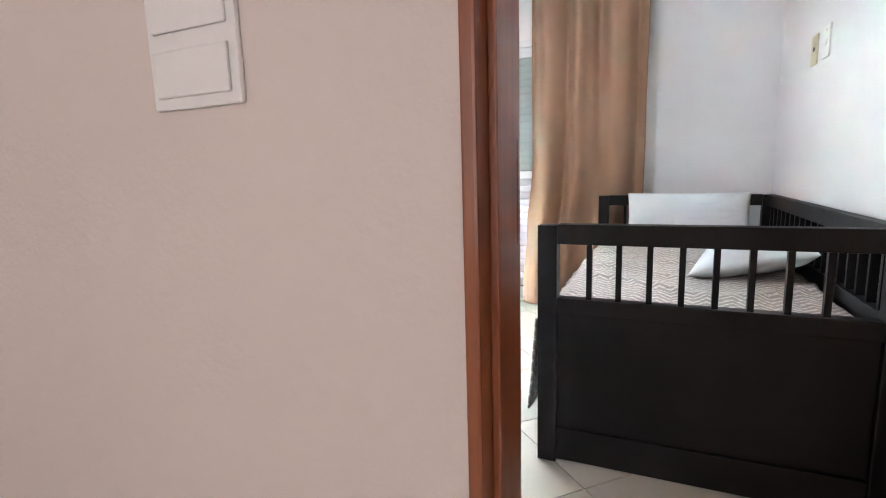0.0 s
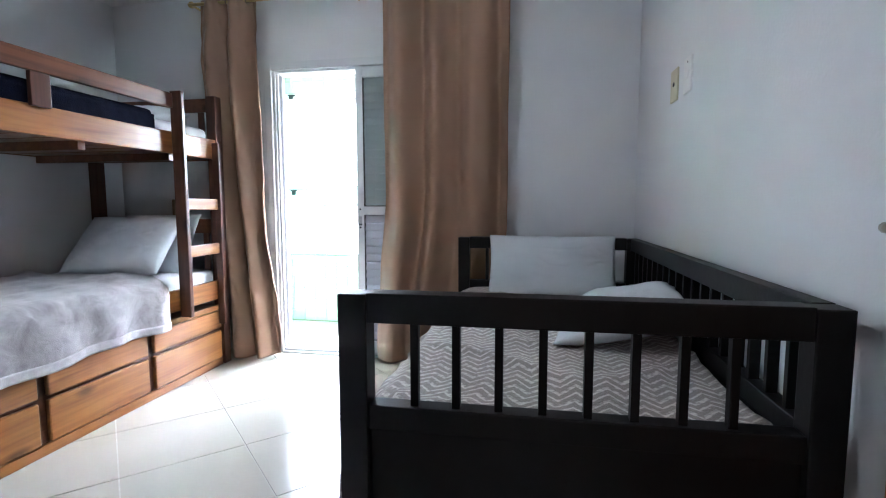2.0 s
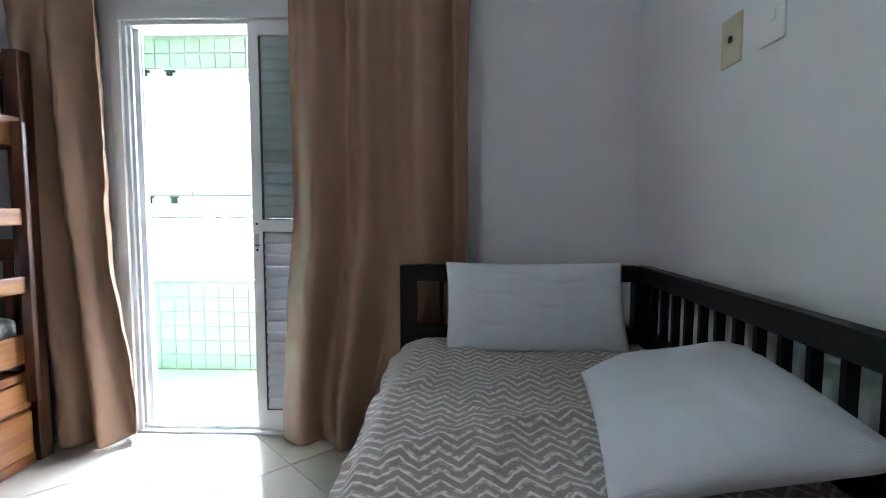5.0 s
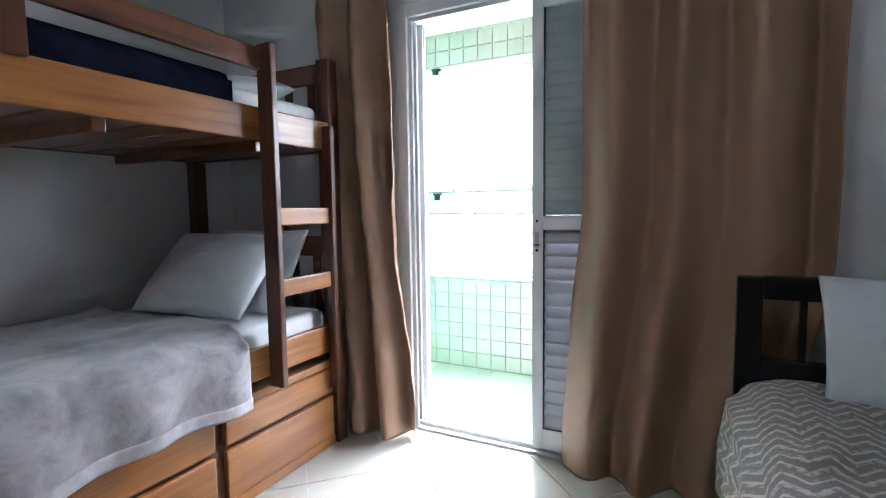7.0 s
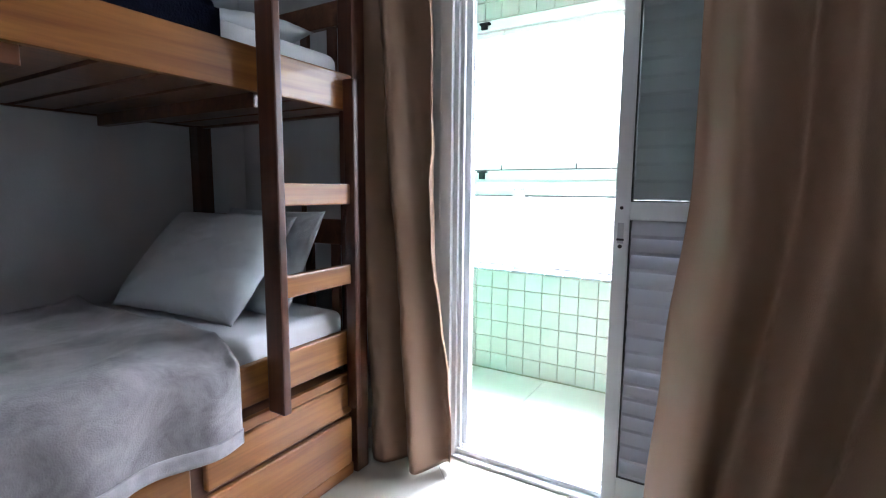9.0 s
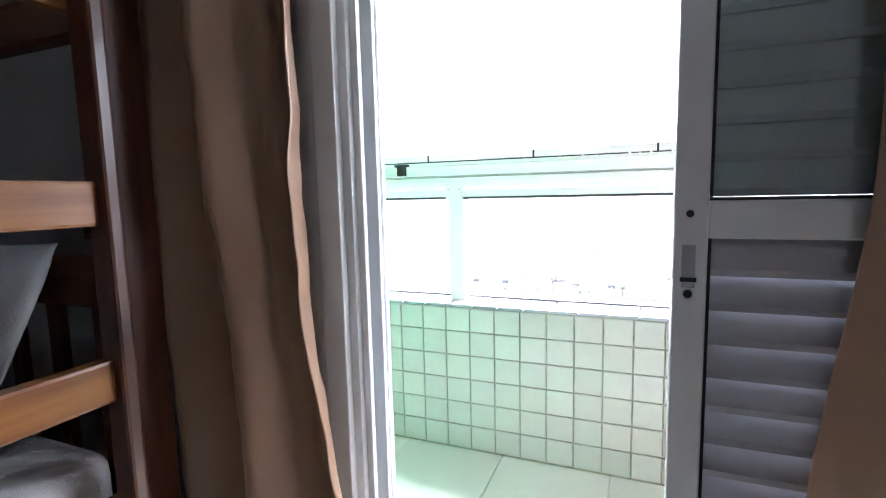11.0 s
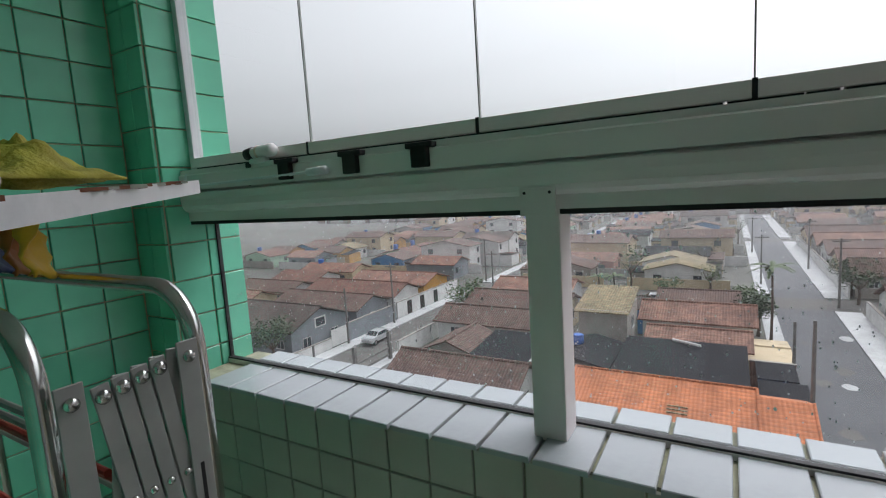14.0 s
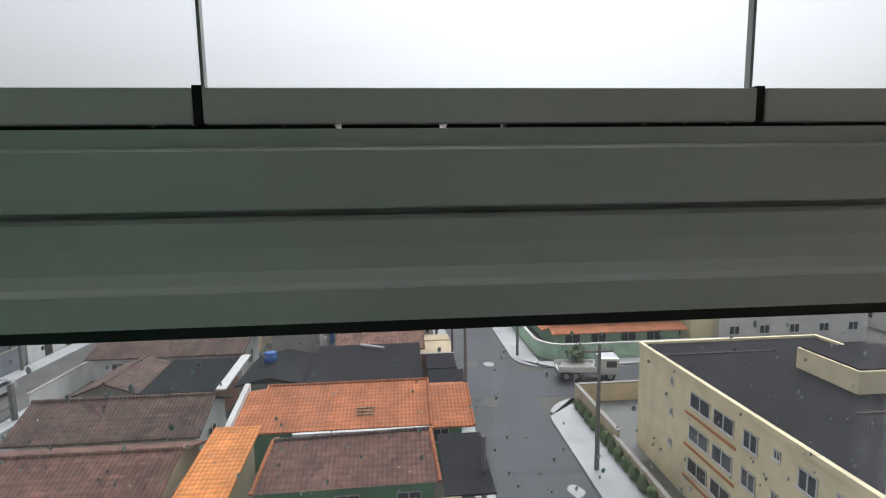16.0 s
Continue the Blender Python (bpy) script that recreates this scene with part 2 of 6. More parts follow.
M["dark_y"] = wood("dark_stained_rail", (0.17, 0.065, 0.03), (0.09, 0.033, 0.017), 1, 0.35, 0.2)
M["black"] = material("black_lacquer", (0.007, 0.006, 0.006), 0.42, scale=6, vary=0.25, bump=0.05, bump_scale=40, spec=0.16)
M["curtain"] = material("tan_satin", (0.32, 0.195, 0.125), 0.38, metal=0.1, scale=3, vary=0.07, bump=0.15, bump_scale=400, stretch=(1, 1, 0.3))
M["linen"] = material("pale_blue_cotton", (0.62, 0.66, 0.70), 0.9, scale=4, vary=0.04, bump=0.3, bump_scale=300, sheen=0.2)
M["linen_white"] = material("white_cotton", (0.74, 0.75, 0.77), 0.9, scale=4, vary=0.03, bump=0.3, bump_scale=300, sheen=0.2)
M["plush"] = material("grey_plush", (0.31, 0.285, 0.295), 0.95, scale=7, vary=0.46, bump=0.35, bump_scale=260, sheen=0.6, stain=0.12)
for nd in M["plush"].node_tree.nodes:
    if nd.bl_idname == "ShaderNodeTexNoise" and nd.inputs["Scale"].default_value < 10:
        nd.inputs["Distortion"].default_value, nd.inputs["Roughness"].default_value = 0.5, 0.68
M["plush_hem"] = material("grey_plush_hem", (0.40, 0.375, 0.39), 0.95, scale=30, vary=0.15, bump=0.3, bump_scale=260, sheen=0.5)
M["navy"] = material("navy_plush", (0.008, 0.010, 0.022), 0.95, scale=9, vary=0.5, bump=0.5, bump_scale=160, spec=0.1)
M["chevron"] = chevron("chevron_weave")
M["alu"] = material("white_painted_aluminium", (0.70, 0.72, 0.74), 0.35, scale=2, vary=0.03, spec=0.5)
M["rail"] = material("pale_grey_aluminium", (0.74, 0.70, 0.68), 0.34, scale=1.5, vary=0.05, spec=0.5, bump=0.03, bump_scale=30)
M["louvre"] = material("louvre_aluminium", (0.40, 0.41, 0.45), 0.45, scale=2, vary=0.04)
M["rubber"] = material("black_rubber", (0.012, 0.012, 0.013), 0.6, vary=0.2)
M["steel"] = material("brushed_steel", (0.55, 0.54, 0.52), 0.28, metal=1.0, scale=30, vary=0.12)
M["bronze"] = material("aged_brass", (0.30, 0.24, 0.17), 0.38, metal=1.0, scale=30, vary=0.2)
M["chrome"] = material("chromed_tube", (0.62, 0.62, 0.60), 0.18, metal=1.0, scale=20, vary=0.1)
M["rack_grey"] = material("grey_painted_metal", (0.36, 0.36, 0.35), 0.5, metal=0.3, scale=14, vary=0.15)
M["plate_old"] = material("yellowed_plastic", (0.62, 0.58, 0.42), 0.45, scale=9, vary=0.05)
M["plate"] = material("white_plastic", (0.78, 0.78, 0.78), 0.4, scale=9, vary=0.03)
M["ptile"] = material("pale_green_ceramic", (0.42, 0.41, 0.36), 0.25, scale=5, vary=0.05, island=0.05, spec=0.5)
M["gtile"] = material("sea_green_ceramic", (0.16, 0.58, 0.39), 0.2, scale=5, vary=0.12, island=0.10, spec=0.5)
M["stile"] = material("white_ceramic", (0.38, 0.41, 0.425), 0.2, scale=6, vary=0.05, island=0.04, stain=0.25)
M["ggrout"] = material("tan_grout", (0.50, 0.42, 0.29), 0.9, scale=25, vary=0.25, bump=0.3)
M["lintel_grout"] = material("pale_grout", (0.42, 0.42, 0.36), 0.9, scale=25, vary=0.2, bump=0.3)
M["pgrout"] = material("olive_grout", (0.26, 0.26, 0.18), 0.9, scale=25, vary=0.25, bump=0.3)
M["glass"] = glass("clear_glass")
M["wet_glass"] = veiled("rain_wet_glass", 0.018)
# pale scattering for the sheets that imitate distance haze
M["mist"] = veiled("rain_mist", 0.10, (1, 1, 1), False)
M["win_glass"] = material("dark_window_glass", (0.04, 0.05, 0.06), 0.08, vary=0.2, spec=0.6)
M["shelf"] = material("chipped_white_melamine", (0.72, 0.71, 0.72), 0.5, scale=12, vary=0.06, stain=0.35)
M["yellow_cloth"] = material("olive_yellow_cloth", (0.42, 0.36, 0.045), 0.8, scale=14, vary=0.3, bump=0.4, bump_scale=150)
M["bag_red"] = material("printed_plastic", (0.55, 0.18, 0.03), 0.4, scale=10, vary=0.5)
M["bag_yellow"] = material("yellow_plastic", (0.75, 0.45, 0.03), 0.4, scale=10, vary=0.2)
M["bag_blue"] = material("blue_plastic", (0.03, 0.04, 0.13), 0.4, scale=10, vary=0.3)
M["rope"] = material("beige_rope", (0.55, 0.46, 0.34), 0.9, scale=60, vary=0.2, bump=0.6, bump_scale=200)
M["cream_rope"] = material("cream_cotton_rope", (0.70, 0.60, 0.52), 0.85, scale=40, vary=0.12, bump=0.5, bump_scale=240)
M["wood_grip"] = material("worn_beige_wood", (0.55, 0.40, 0.22), 0.55, scale=30, vary=0.3, bump=0.2)
M["red_bar"] = material("red_plastic", (0.42, 0.04, 0.03), 0.5, vary=0.2)
M["brass_rod"] = material("brass_curtain_rod", (0.62, 0.46, 0.20), 0.35, metal=0.7, scale=30, vary=0.1)
M["asphalt"] = material("wet_asphalt", (0.042, 0.046, 0.052), 0.5, spec=0.3, scale=0.25, vary=0.25, bump=0.4, bump_scale=8, stain=0.35)
M["dirt_road"] = material("worn_cobble_road", (0.10, 0.096, 0.088), 0.8, scale=0.3, vary=0.25, bump=0.5, bump_scale=5, stain=0.3)
M["sidewalk"] = material("concrete_pavement", (0.43, 0.44, 0.44), 0.75, scale=0.5, vary=0.15, bump=0.3, bump_scale=8, stain=0.3)
M["ground"] = material("wet_earth", (0.10, 0.10, 0.085), 0.9, scale=0.12, vary=0.4, bump=0.4, bump_scale=2, stain=0.4)
M["parking"] = material("parking_concrete", (0.14, 0.145, 0.14), 0.7, scale=0.3, vary=0.2, stain=0.3)
M["bark"] = material("bark", (0.10, 0.075, 0.055), 0.95, scale=8, vary=0.3, bump=0.7, bump_scale=20)
M["leaf"] = material("foliage", (0.055, 0.10, 0.028), 0.7, scale=3, vary=0.5)
M["leaf_dark"] = material("dark_foliage", (0.035, 0.065, 0.025), 0.7, scale=3, vary=0.5)
M["palm_leaf"] = material("palm_frond", (0.06, 0.095, 0.03), 0.65, scale=3, vary=0.4)
M["pole"] = material("concrete_pole", (0.17, 0.165, 0.155), 0.9, scale=3, vary=0.2)
for key, col in dict(brown=(0.135, 0.085, 0.068), dark=(0.10, 0.075, 0.064), clay=(0.25, 0.135, 0.098), orange=(0.52, 0.18, 0.075), yellow_o=(0.74, 0.27, 0.075), rust=(0.18, 0.090, 0.066), tan=(0.26, 0.21, 0.12)).items():
    M["roof_" + key] = roof_tiles("roof_tiles_" + key, col, stain=0.25 if key in ("orange", "yellow_o") else 0.6)
M["fibre"] = material("dark_fibre_cement", (0.017, 0.018, 0.021), 0.85, spec=0.12, scale=0.6, vary=0.3, stain=0.4, bump=0.3, bump_scale=6)
for key, col in dict(white=(0.62, 0.62, 0.60), cream=(0.55, 0.45, 0.30), green=(0.13, 0.33, 0.17), mint=(0.40, 0.58, 0.42), blue=(0.06, 0.22, 0.46), yellow=(0.80, 0.71, 0.46), grey=(0.22, 0.24, 0.26), ochre=(0.50, 0.27, 0.07), rose=(0.45, 0.22, 0.17), dirty=(0.33, 0.31, 0.28)).items():
    M["wall_" + key] = material("painted_render_" + key, col, 0.85, scale=0.9, vary=0.12, stain=0.35)
M["car_white"] = material("car_paint_silver", (0.55, 0.57, 0.58), 0.25, metal=0.2, coat=0.6, vary=0.03)
M["car_glass"] = material("car_glass", (0.02, 0.025, 0.03), 0.08, vary=0.1)
M["tyre"] = material("tyre_rubber", (0.015, 0.015, 0.015), 0.85, vary=0.2)
M["band"] = material("orange_brown_band", (0.45, 0.17, 0.06), 0.8, scale=1, vary=0.1)
M["white_line"] = material("road_paint", (0.6, 0.6, 0.58), 0.7, scale=2, vary=0.2)
M["tank"] = material("blue_tank_plastic", (0.03, 0.13, 0.45), 0.45, vary=0.1)
M["drop"] = material("rain_drop", (0.75, 0.78, 0.80), 0.1, vary=0.1)
M["dark_metal"] = material("blackened_metal", (0.03, 0.022, 0.02), 0.5, metal=0.4, scale=20, vary=0.2)
M["hedge"] = material("hedge_leaves", (0.06, 0.10, 0.03), 0.8, scale=2, vary=0.6, bump=1.0, bump_scale=12)


# ---- building helpers ----
BASE = {}


def mesh_from(bm, name, mat, smooth=False):
    me = bpy.data.meshes.new(name)
    bm.to_mesh(me)
    bm.free()
    me.materials.append(M[mat] if isinstance(mat, str) else mat)
    if smooth:
        for p in me.polygons:
            p.use_smooth = True
    return me


def thing(name, x, y, z, label="", category="", group="", kind=""):
    ob = new(name)
    ob.location = (x, y, z)
    ob.empty_display_size = 0.1
    BASE[ob] = Vector((x, y, z))
    return tagged(ob, label, category, group, kind)


def part(name, bm, mat, parent, label="", smooth=False):
    """One mesh, given in world coordinates, under a thing or a part."""
    base = BASE[parent]
    bmesh.ops.translate(bm, verts=bm.verts, vec=-base)
    ob = new(name, mesh_from(bm, name, mat, smooth))
    ob.parent = parent
    BASE[ob] = base
    return tagged(ob, label)


def solid(name, bm, mat, label="", category="", kind="", group="", smooth=False):
    """A thing of one mesh, given in world coordinates."""
    ob = new(name, mesh_from(bm, name, mat, smooth))
    BASE[ob] = Vector((0, 0, 0))
    return tagged(ob, label, category, group, kind)


def box(x0, x1, y0, y1, z0, z1, bevel=0.0, bm=None, segs=2):
    own = bm is None
    b = bmesh.new()
    bmesh.ops.create_cube(b, size=1)
    bmesh.ops.scale(b, vec=(abs(x1 - x0), abs(y1 - y0), abs(z1 - z0)), verts=b.verts)
    bmesh.ops.translate(b, vec=((x0 + x1) / 2, (y0 + y1) / 2, (z0 + z1) / 2), verts=b.verts)
    if bevel:
        bmesh.ops.bevel(b, geom=b.edges[:], offset=bevel, segments=segs, profile=0.6, affect="EDGES")
    if own:
        return b
    return join(bm, b)


def join(bm, other):
    me = bpy.data.meshes.new("tmp")
    other.to_mesh(me)
    other.free()
    bm.from_mesh(me)
    bpy.data.meshes.remove(me)
    return bm


def prism(points, z0, z1, bm=None):
    """A flat polygon (x, y) raised from z0 to z1."""
    b = bmesh.new() if bm is None else bm
    lo = [b.verts.new((x, y, z0)) for x, y in points]
    hi = [b.verts.new((x, y, z1)) for x, y in points]
    b.faces.new(lo[::-1])
    b.faces.new(hi)
    k = len(points)
    for i in range(k):
        b.faces.new((lo[i], lo[(i + 1) % k], hi[(i + 1) % k], hi[i]))
    bmesh.ops.recalc_face_normals(b, faces=b.faces)
    return b


def profile_x(points, x0, x1):
    """A section (y, z) drawn out along x."""
    b = prism([(y, z) for y, z in points], 0, 1)
    for v in b.verts:
        y, z, t = v.co
        v.co = (x0 + (x1 - x0) * t, y, z)
    bmesh.ops.recalc_face_normals(b, faces=b.faces)
    return b


def tube(path, radius, sides=10, bm=None, closed=False):
    b = bmesh.new() if bm is None else bm
    pts = [Vector(p) for p in path]
    rings = []
    for i, p in enumerate(pts):
        d = (pts[min(i + 1, len(pts) - 1)] - pts[max(i - 1, 0)]).normalized()
        up = Vector((0, 0, 1)) if abs(d.z) < 0.9 else Vector((1, 0, 0))
        s = d.cross(up).normalized()
        u = s.cross(d).normalized()
        r = radius[i] if isinstance(radius, (list, tuple)) else radius
        rings.append([b.verts.new(p + (s * math.cos(a) + u * math.sin(a)) * r) for a in [2 * math.pi * k / sides for k in range(sides)]])
    for r0, r1 in zip(rings, rings[1:]):
        for k in range(sides):
            b.faces.new((r0[k], r0[(k + 1) % sides], r1[(k + 1) % sides], r1[k]))
    b.faces.new(rings[0][::-1])
    b.faces.new(rings[-1])
    bmesh.ops.recalc_face_normals(b, faces=b.faces)
    return b


def arc(center, r, a0, a1, n, plane):
    """Points of an arc, plane 'xz', 'yz' or 'xy', angles in degrees."""
    out = []
    for k in range(n + 1):
        a = radians(a0 + (a1 - a0) * k / n)
        c, s = r * math.cos(a), r * math.sin(a)
        x, y, z = center
        out.append({"xz": (x + c, y, z + s), "yz": (x, y + c, z + s), "xy": (x + c, y + s, z)}[plane])
    return out


def sheet(fn, nu, nv, thick=0.0, uv=None):
    """A grid of points fn(u, v), u and v from 0 to 1; uv(u, v) lays out the weave."""
    b = bmesh.new()
    layer = b.loops.layers.uv.new("UVMap") if uv else None
    vs = [[b.verts.new(fn(i / nu, j / nv)) for j in range(nv + 1)] for i in range(nu + 1)]
    for i in range(nu):
        for j in range(nv):
            f = b.faces.new((vs[i][j], vs[i + 1][j], vs[i + 1][j + 1], vs[i][j + 1]))
            if layer:
                for lp, (a, c) in zip(f.loops, ((i, j), (i + 1, j), (i + 1, j + 1), (i, j + 1))):
                    lp[layer].uv = uv(a / nu, c / nv)
    bmesh.ops.recalc_face_normals(b, faces=b.faces)
    if thick:
        bmesh.ops.solidify(b, geom=b.faces[:], thickness=thick)
    return b


def pillow_mesh(w, d, h, seed, n=64):
    """A stuffed pillow, w by d, h thick, with pinched corners and creases."""
    b = bmesh.new()
    rnd = Vector((seed * 3.1, seed * 1.7, seed * 0.9))
    for side in (1, -1):
        g = []
        for i in range(n + 1):
            row = []
            for j in range(n + 1):
                u, v = i / n * 2 - 1, j / n * 2 - 1
                f = max(0.0, (1 - abs(u) ** 3.2)) ** 0.6 * max(0.0, (1 - abs(v) ** 3.2)) ** 0.6
                pinch = 1 - 0.035 * (1 - v * v) * abs(u) ** 3
                pinch2 = 1 - 0.045 * (1 - u * u) * abs(v) ** 3
                c = noise.noise(Vector((u * 1.5, v * 1.5, side)) + rnd) * 0.2 * f
                c -= (1 - abs(noise.noise(Vector((u * 2.2 + v * 1.4, v * 2.2 - u, side * 2)) + rnd))) ** 14 * 0.05 * f
                # short tucks that run in from the corners and the hem
                ang = math.atan2(1 - abs(v), 1 - abs(u))
                away = math.hypot(1 - abs(u), 1 - abs(v))
                c += 0.05 * math.sin(ang * 9 + 4 * noise.noise(Vector((u, v, seed)))) * math.exp(-away * 2.6) * f ** 0.5
                c += 0.035 * noise.noise(Vector((u * 2.2 - v * 6, v * 2 + u * 5, side * 3)) + rnd) * f
                row.append(b.verts.new((u * w / 2 * pinch, v * d / 2 * pinch2, side * h / 2 * (f + c))))
            g.append(row)
        for i in range(n):
            for j in range(n):
                q = (g[i][j], g[i + 1][j], g[i + 1][j + 1], g[i][j + 1])
                b.faces.new(q if side > 0 else q[::-1])
    bmesh.ops.remove_doubles(b, verts=b.verts, dist=0.0001)
    bmesh.ops.recalc_face_normals(b, faces=b.faces)
    return b


def clip_poly(poly, x0, x1, y0, y1):
    for axis, lim, sign in ((0, x0, 1), (0, x1, -1), (1, y0, 1), (1, y1, -1)):
        out = []
        for a, c in zip(poly, poly[1:] + poly[:1]):
            da, dc = (a[axis] - lim) * sign, (c[axis] - lim) * sign
            if da >= 0:
                out.append(a)
            if da * dc < 0:
                t = da / (da - dc)
                out.append((a[0] + (c[0] - a[0]) * t, a[1] + (c[1] - a[1]) * t))
        poly = out
        if len(poly) < 3:
            return []
    return poly


def at_pose(bm, m):
    bmesh.ops.transform(bm, matrix=m, verts=bm.verts)
    return bm


# ---- the large structure ----
XL, XR = -2.75, 1.08          # side walls of the room
YE0, YE1 = 1.18, 1.35         # wall with the entry door
YD0, YD1 = 4.66, 4.86         # wall with the balcony door
DX0, DX1, DTOP = 0.15, 1.0, 2.12     # entry opening
BX0, BX1, BTOP = -1.494, -0.17, 2.115   # balcony opening
H = 2.62
BY1, BZ, BH = 5.73, -0.03, 2.42  # balcony: parapet face, floor, ceiling
BXR = 2.2


def wall(name, mat, *boxes, label="white plastered room wall"):
    bm = bmesh.new()
    for bx in boxes:
        box(*bx, bm=bm)
    return solid(name, bm, mat, label, "wall", "structure")


wall("wall_west", "plaster", (XL - 0.15, XL, YE1, YD0, 0, H))
wall("wall_east", "plaster", (XR, XR + 0.15, YE1, YD0, 0, H))
wall("wall_south_room", "plaster", (XL - 0.15, DX0 - 0.002, YE1 - 0.08, YE1, 0, H), (DX1 + 0.03, XR + 0.15, YE1 - 0.08, YE1, 0, H), (DX0 - 0.002, DX1 + 0.03, YE1 - 0.08, YE1, DTOP, H))
wall("wall_south_hall", "hall_plaster", (-1.6, DX0 - 0.002, YE0, YE1 - 0.08, 0, H), (DX1 + 0.03, 1.75, YE0, YE1 - 0.08, 0, H), (DX0 - 0.002, DX1 + 0.03, YE0, YE1 - 0.08, DTOP, H), label="cream plastered hall wall")
wall("wall_north", "plaster", (XL - 0.15, BX0, YD0, YD1 - 0.02, 0, H), (BX1, XR + 0.15, YD0, YD1 - 0.02, 0, H), (BX0, BX1, YD0, YD1 - 0.02, BTOP, H))
wall("wall_hall_west", "hall_plaster", (-1.75, -1.6, -1.6, YE0, 0, H), label="cream plastered hall wall")
wall("wall_hall_east", "hall_plaster", (1.6, 1.75, -1.6, YE0, 0, H), label="cream plastered hall wall")
wall("wall_hall_south", "hall_plaster", (-1.75, 1.75, -1.80, -1.6, 0, H), label="cream plastered hall wall behind an added window frame")
solid("ceiling_room", box(XL - 0.15, XR + 0.15, YE0, YD1, H, H + 0.12), "ceiling", "white painted ceiling", "ceiling", "structure")
solid("ceiling_hall", box(-1.75, 1.75, -1.75, YE0, H, H + 0.12), "ceiling", "white painted ceiling", "ceiling", "structure")
solid("floor_hall", box(-1.75, 1.75, -1.75, YE0, -0.15, 0), "floor_tile", "cream porcelain hall floor", "floor", "structure")
# unseen frame on the solid wall, added to carry the hall's fill lamp
hall_frame = thing("window_1", 0, -1.6, 1.35, "white window frame added round the hall fill lamp", "window", kind="structure")
for bx in ((-0.92, -0.85, -1.6, -1.56, 0.5, 2.2), (0.85, 0.92, -1.6, -1.56, 0.5, 2.2), (-0.85, 0.85, -1.6, -1.56, 0.5, 0.57), (-0.85, 0.85, -1.6, -1.56, 2.13, 2.2)):
    part("frame", box(*bx), "alu", hall_frame)
# area lamp added in the frame to brighten the hall
fill_light("hall_fill_light", 0, -1.585, 1.35, 1.68, 1.54, 0.40, 180).data.color = (1.0, 0.95, 0.925)

# lit ceiling lamp of the room
lamp = thing("ceiling_lamp", -0.55, 2.9, H - 0.1, "lit round white glass ceiling lamp", "lamp")
M["lamp_glass"] = material("lit_opal_glass", (0.9, 0.9, 0.9), 0.3, vary=0.01)
M["lamp_glass"].node_tree.nodes["Principled BSDF"].inputs["Emission Color"].default_value = (1.0, 0.98, 0.95, 1)
M["lamp_glass"].node_tree.nodes["Principled BSDF"].inputs["Emission Strength"].default_value = 0.35
part("base", tube([(-0.55, 2.9, H - 0.03), (-0.55, 2.9, H)], 0.16, 24), "alu", lamp)
part("shade", tube([(-0.55, 2.9, H - 0.03), (-0.55, 2.9, H - 0.06), (-0.55, 2.9, H - 0.085), (-0.55, 2.9, H - 0.1)], [0.155, 0.145, 0.11, 0.05], 24), "lamp_glass", lamp, "opal glass shade", smooth=True)
bulb = bpy.data.lights.new("ceiling_lamp_light", "AREA")
bulb.shape, bulb.size, bulb.energy, bulb.color = "DISK", 0.3, 0.09, (0.96, 0.98, 1.0)
new("ceiling_lamp_light", bulb).matrix_world = pose(-0.55, 2.9, H - 0.11)

floor = solid("floor", box(XL - 0.15, XR + 0.15, YE0, YD1, -0.15, -0.004), "grout", "cream porcelain floor tiles laid diagonally", "floor", "structure")
balcony_floor = solid("floor_balcony", box(XL - 0.3, BXR, YD1, BY1 + 0.3, BZ - 0.18, BZ - 0.004), "grout", "cream tiled balcony floor", "floor", "structure")
solid("ceiling_balcony", box(XL - 0.3, BXR, YD1, 6.05, BH, BH + 0.14), "ceiling", "white balcony ceiling", "ceiling", "structure")
wall("wall_balcony_east", "plaster", (BXR, BXR + 0.15, YD1 - 0.02, 6.05, -0.2, BH + 0.14), label="plastered balcony end wall")

# balcony walls that carry tiles
wall_facade = solid("wall_facade", join(box(XL - 0.3, BX0 - 0.008, YD1 - 0.02, YD1 - 0.006, -0.2, BH), box(BX1 + 0.008, BXR, YD1 - 0.02, YD1 - 0.006, -0.2, BH)), "ggrout", "outer wall with sea-green ceramic tiles", "wall", "structure")
wall_end = solid("wall_balcony_west", box(-3.1, -2.908, YD1 - 0.02, 5.72, -0.2, BH), "ggrout", "balcony end wall of sea-green ceramic tiles", "wall", "structure")
pillar = solid("pillar", box(-3.1, XL - 0.008, 5.728, 5.974, -0.6, 3.4), "ggrout", "green-tiled pillar at the end of the parapet", "pillar", "structure")
parapet = solid("parapet", box(XL, BXR, BY1 + 0.008, 5.992, -0.6, 0.633), "pgrout", "low balcony wall of pale green tiles", "wall", "structure")
lintel = solid("lintel", box(XL, BXR, 5.80, 6.04, 2.185, BH), "lintel_grout", "tiled lintel above the balcony glazing", "beam", "structure")

# ---- entry door ----
frame_1 = thing("door_frame", DX0, YE1, 0, "red-brown varnished wooden door frame", "door frame", kind="structure")
part("jamb", box(DX0, 0.17, YE0 - 0.012, YE1 + 0.012, 0, 2.10, 0.004), "jamb_wood", frame_1)
part("jamb", box(DX1 + 0.008, DX1 + 0.03, YE0 - 0.012, YE1 + 0.012, 0, 2.10, 0.004), "jamb_wood", frame_1)
part("head", box(DX0, DX1 + 0.03, YE0 - 0.012, YE1 + 0.012, 2.10, 2.125, 0.004), "jamb_wood", frame_1)
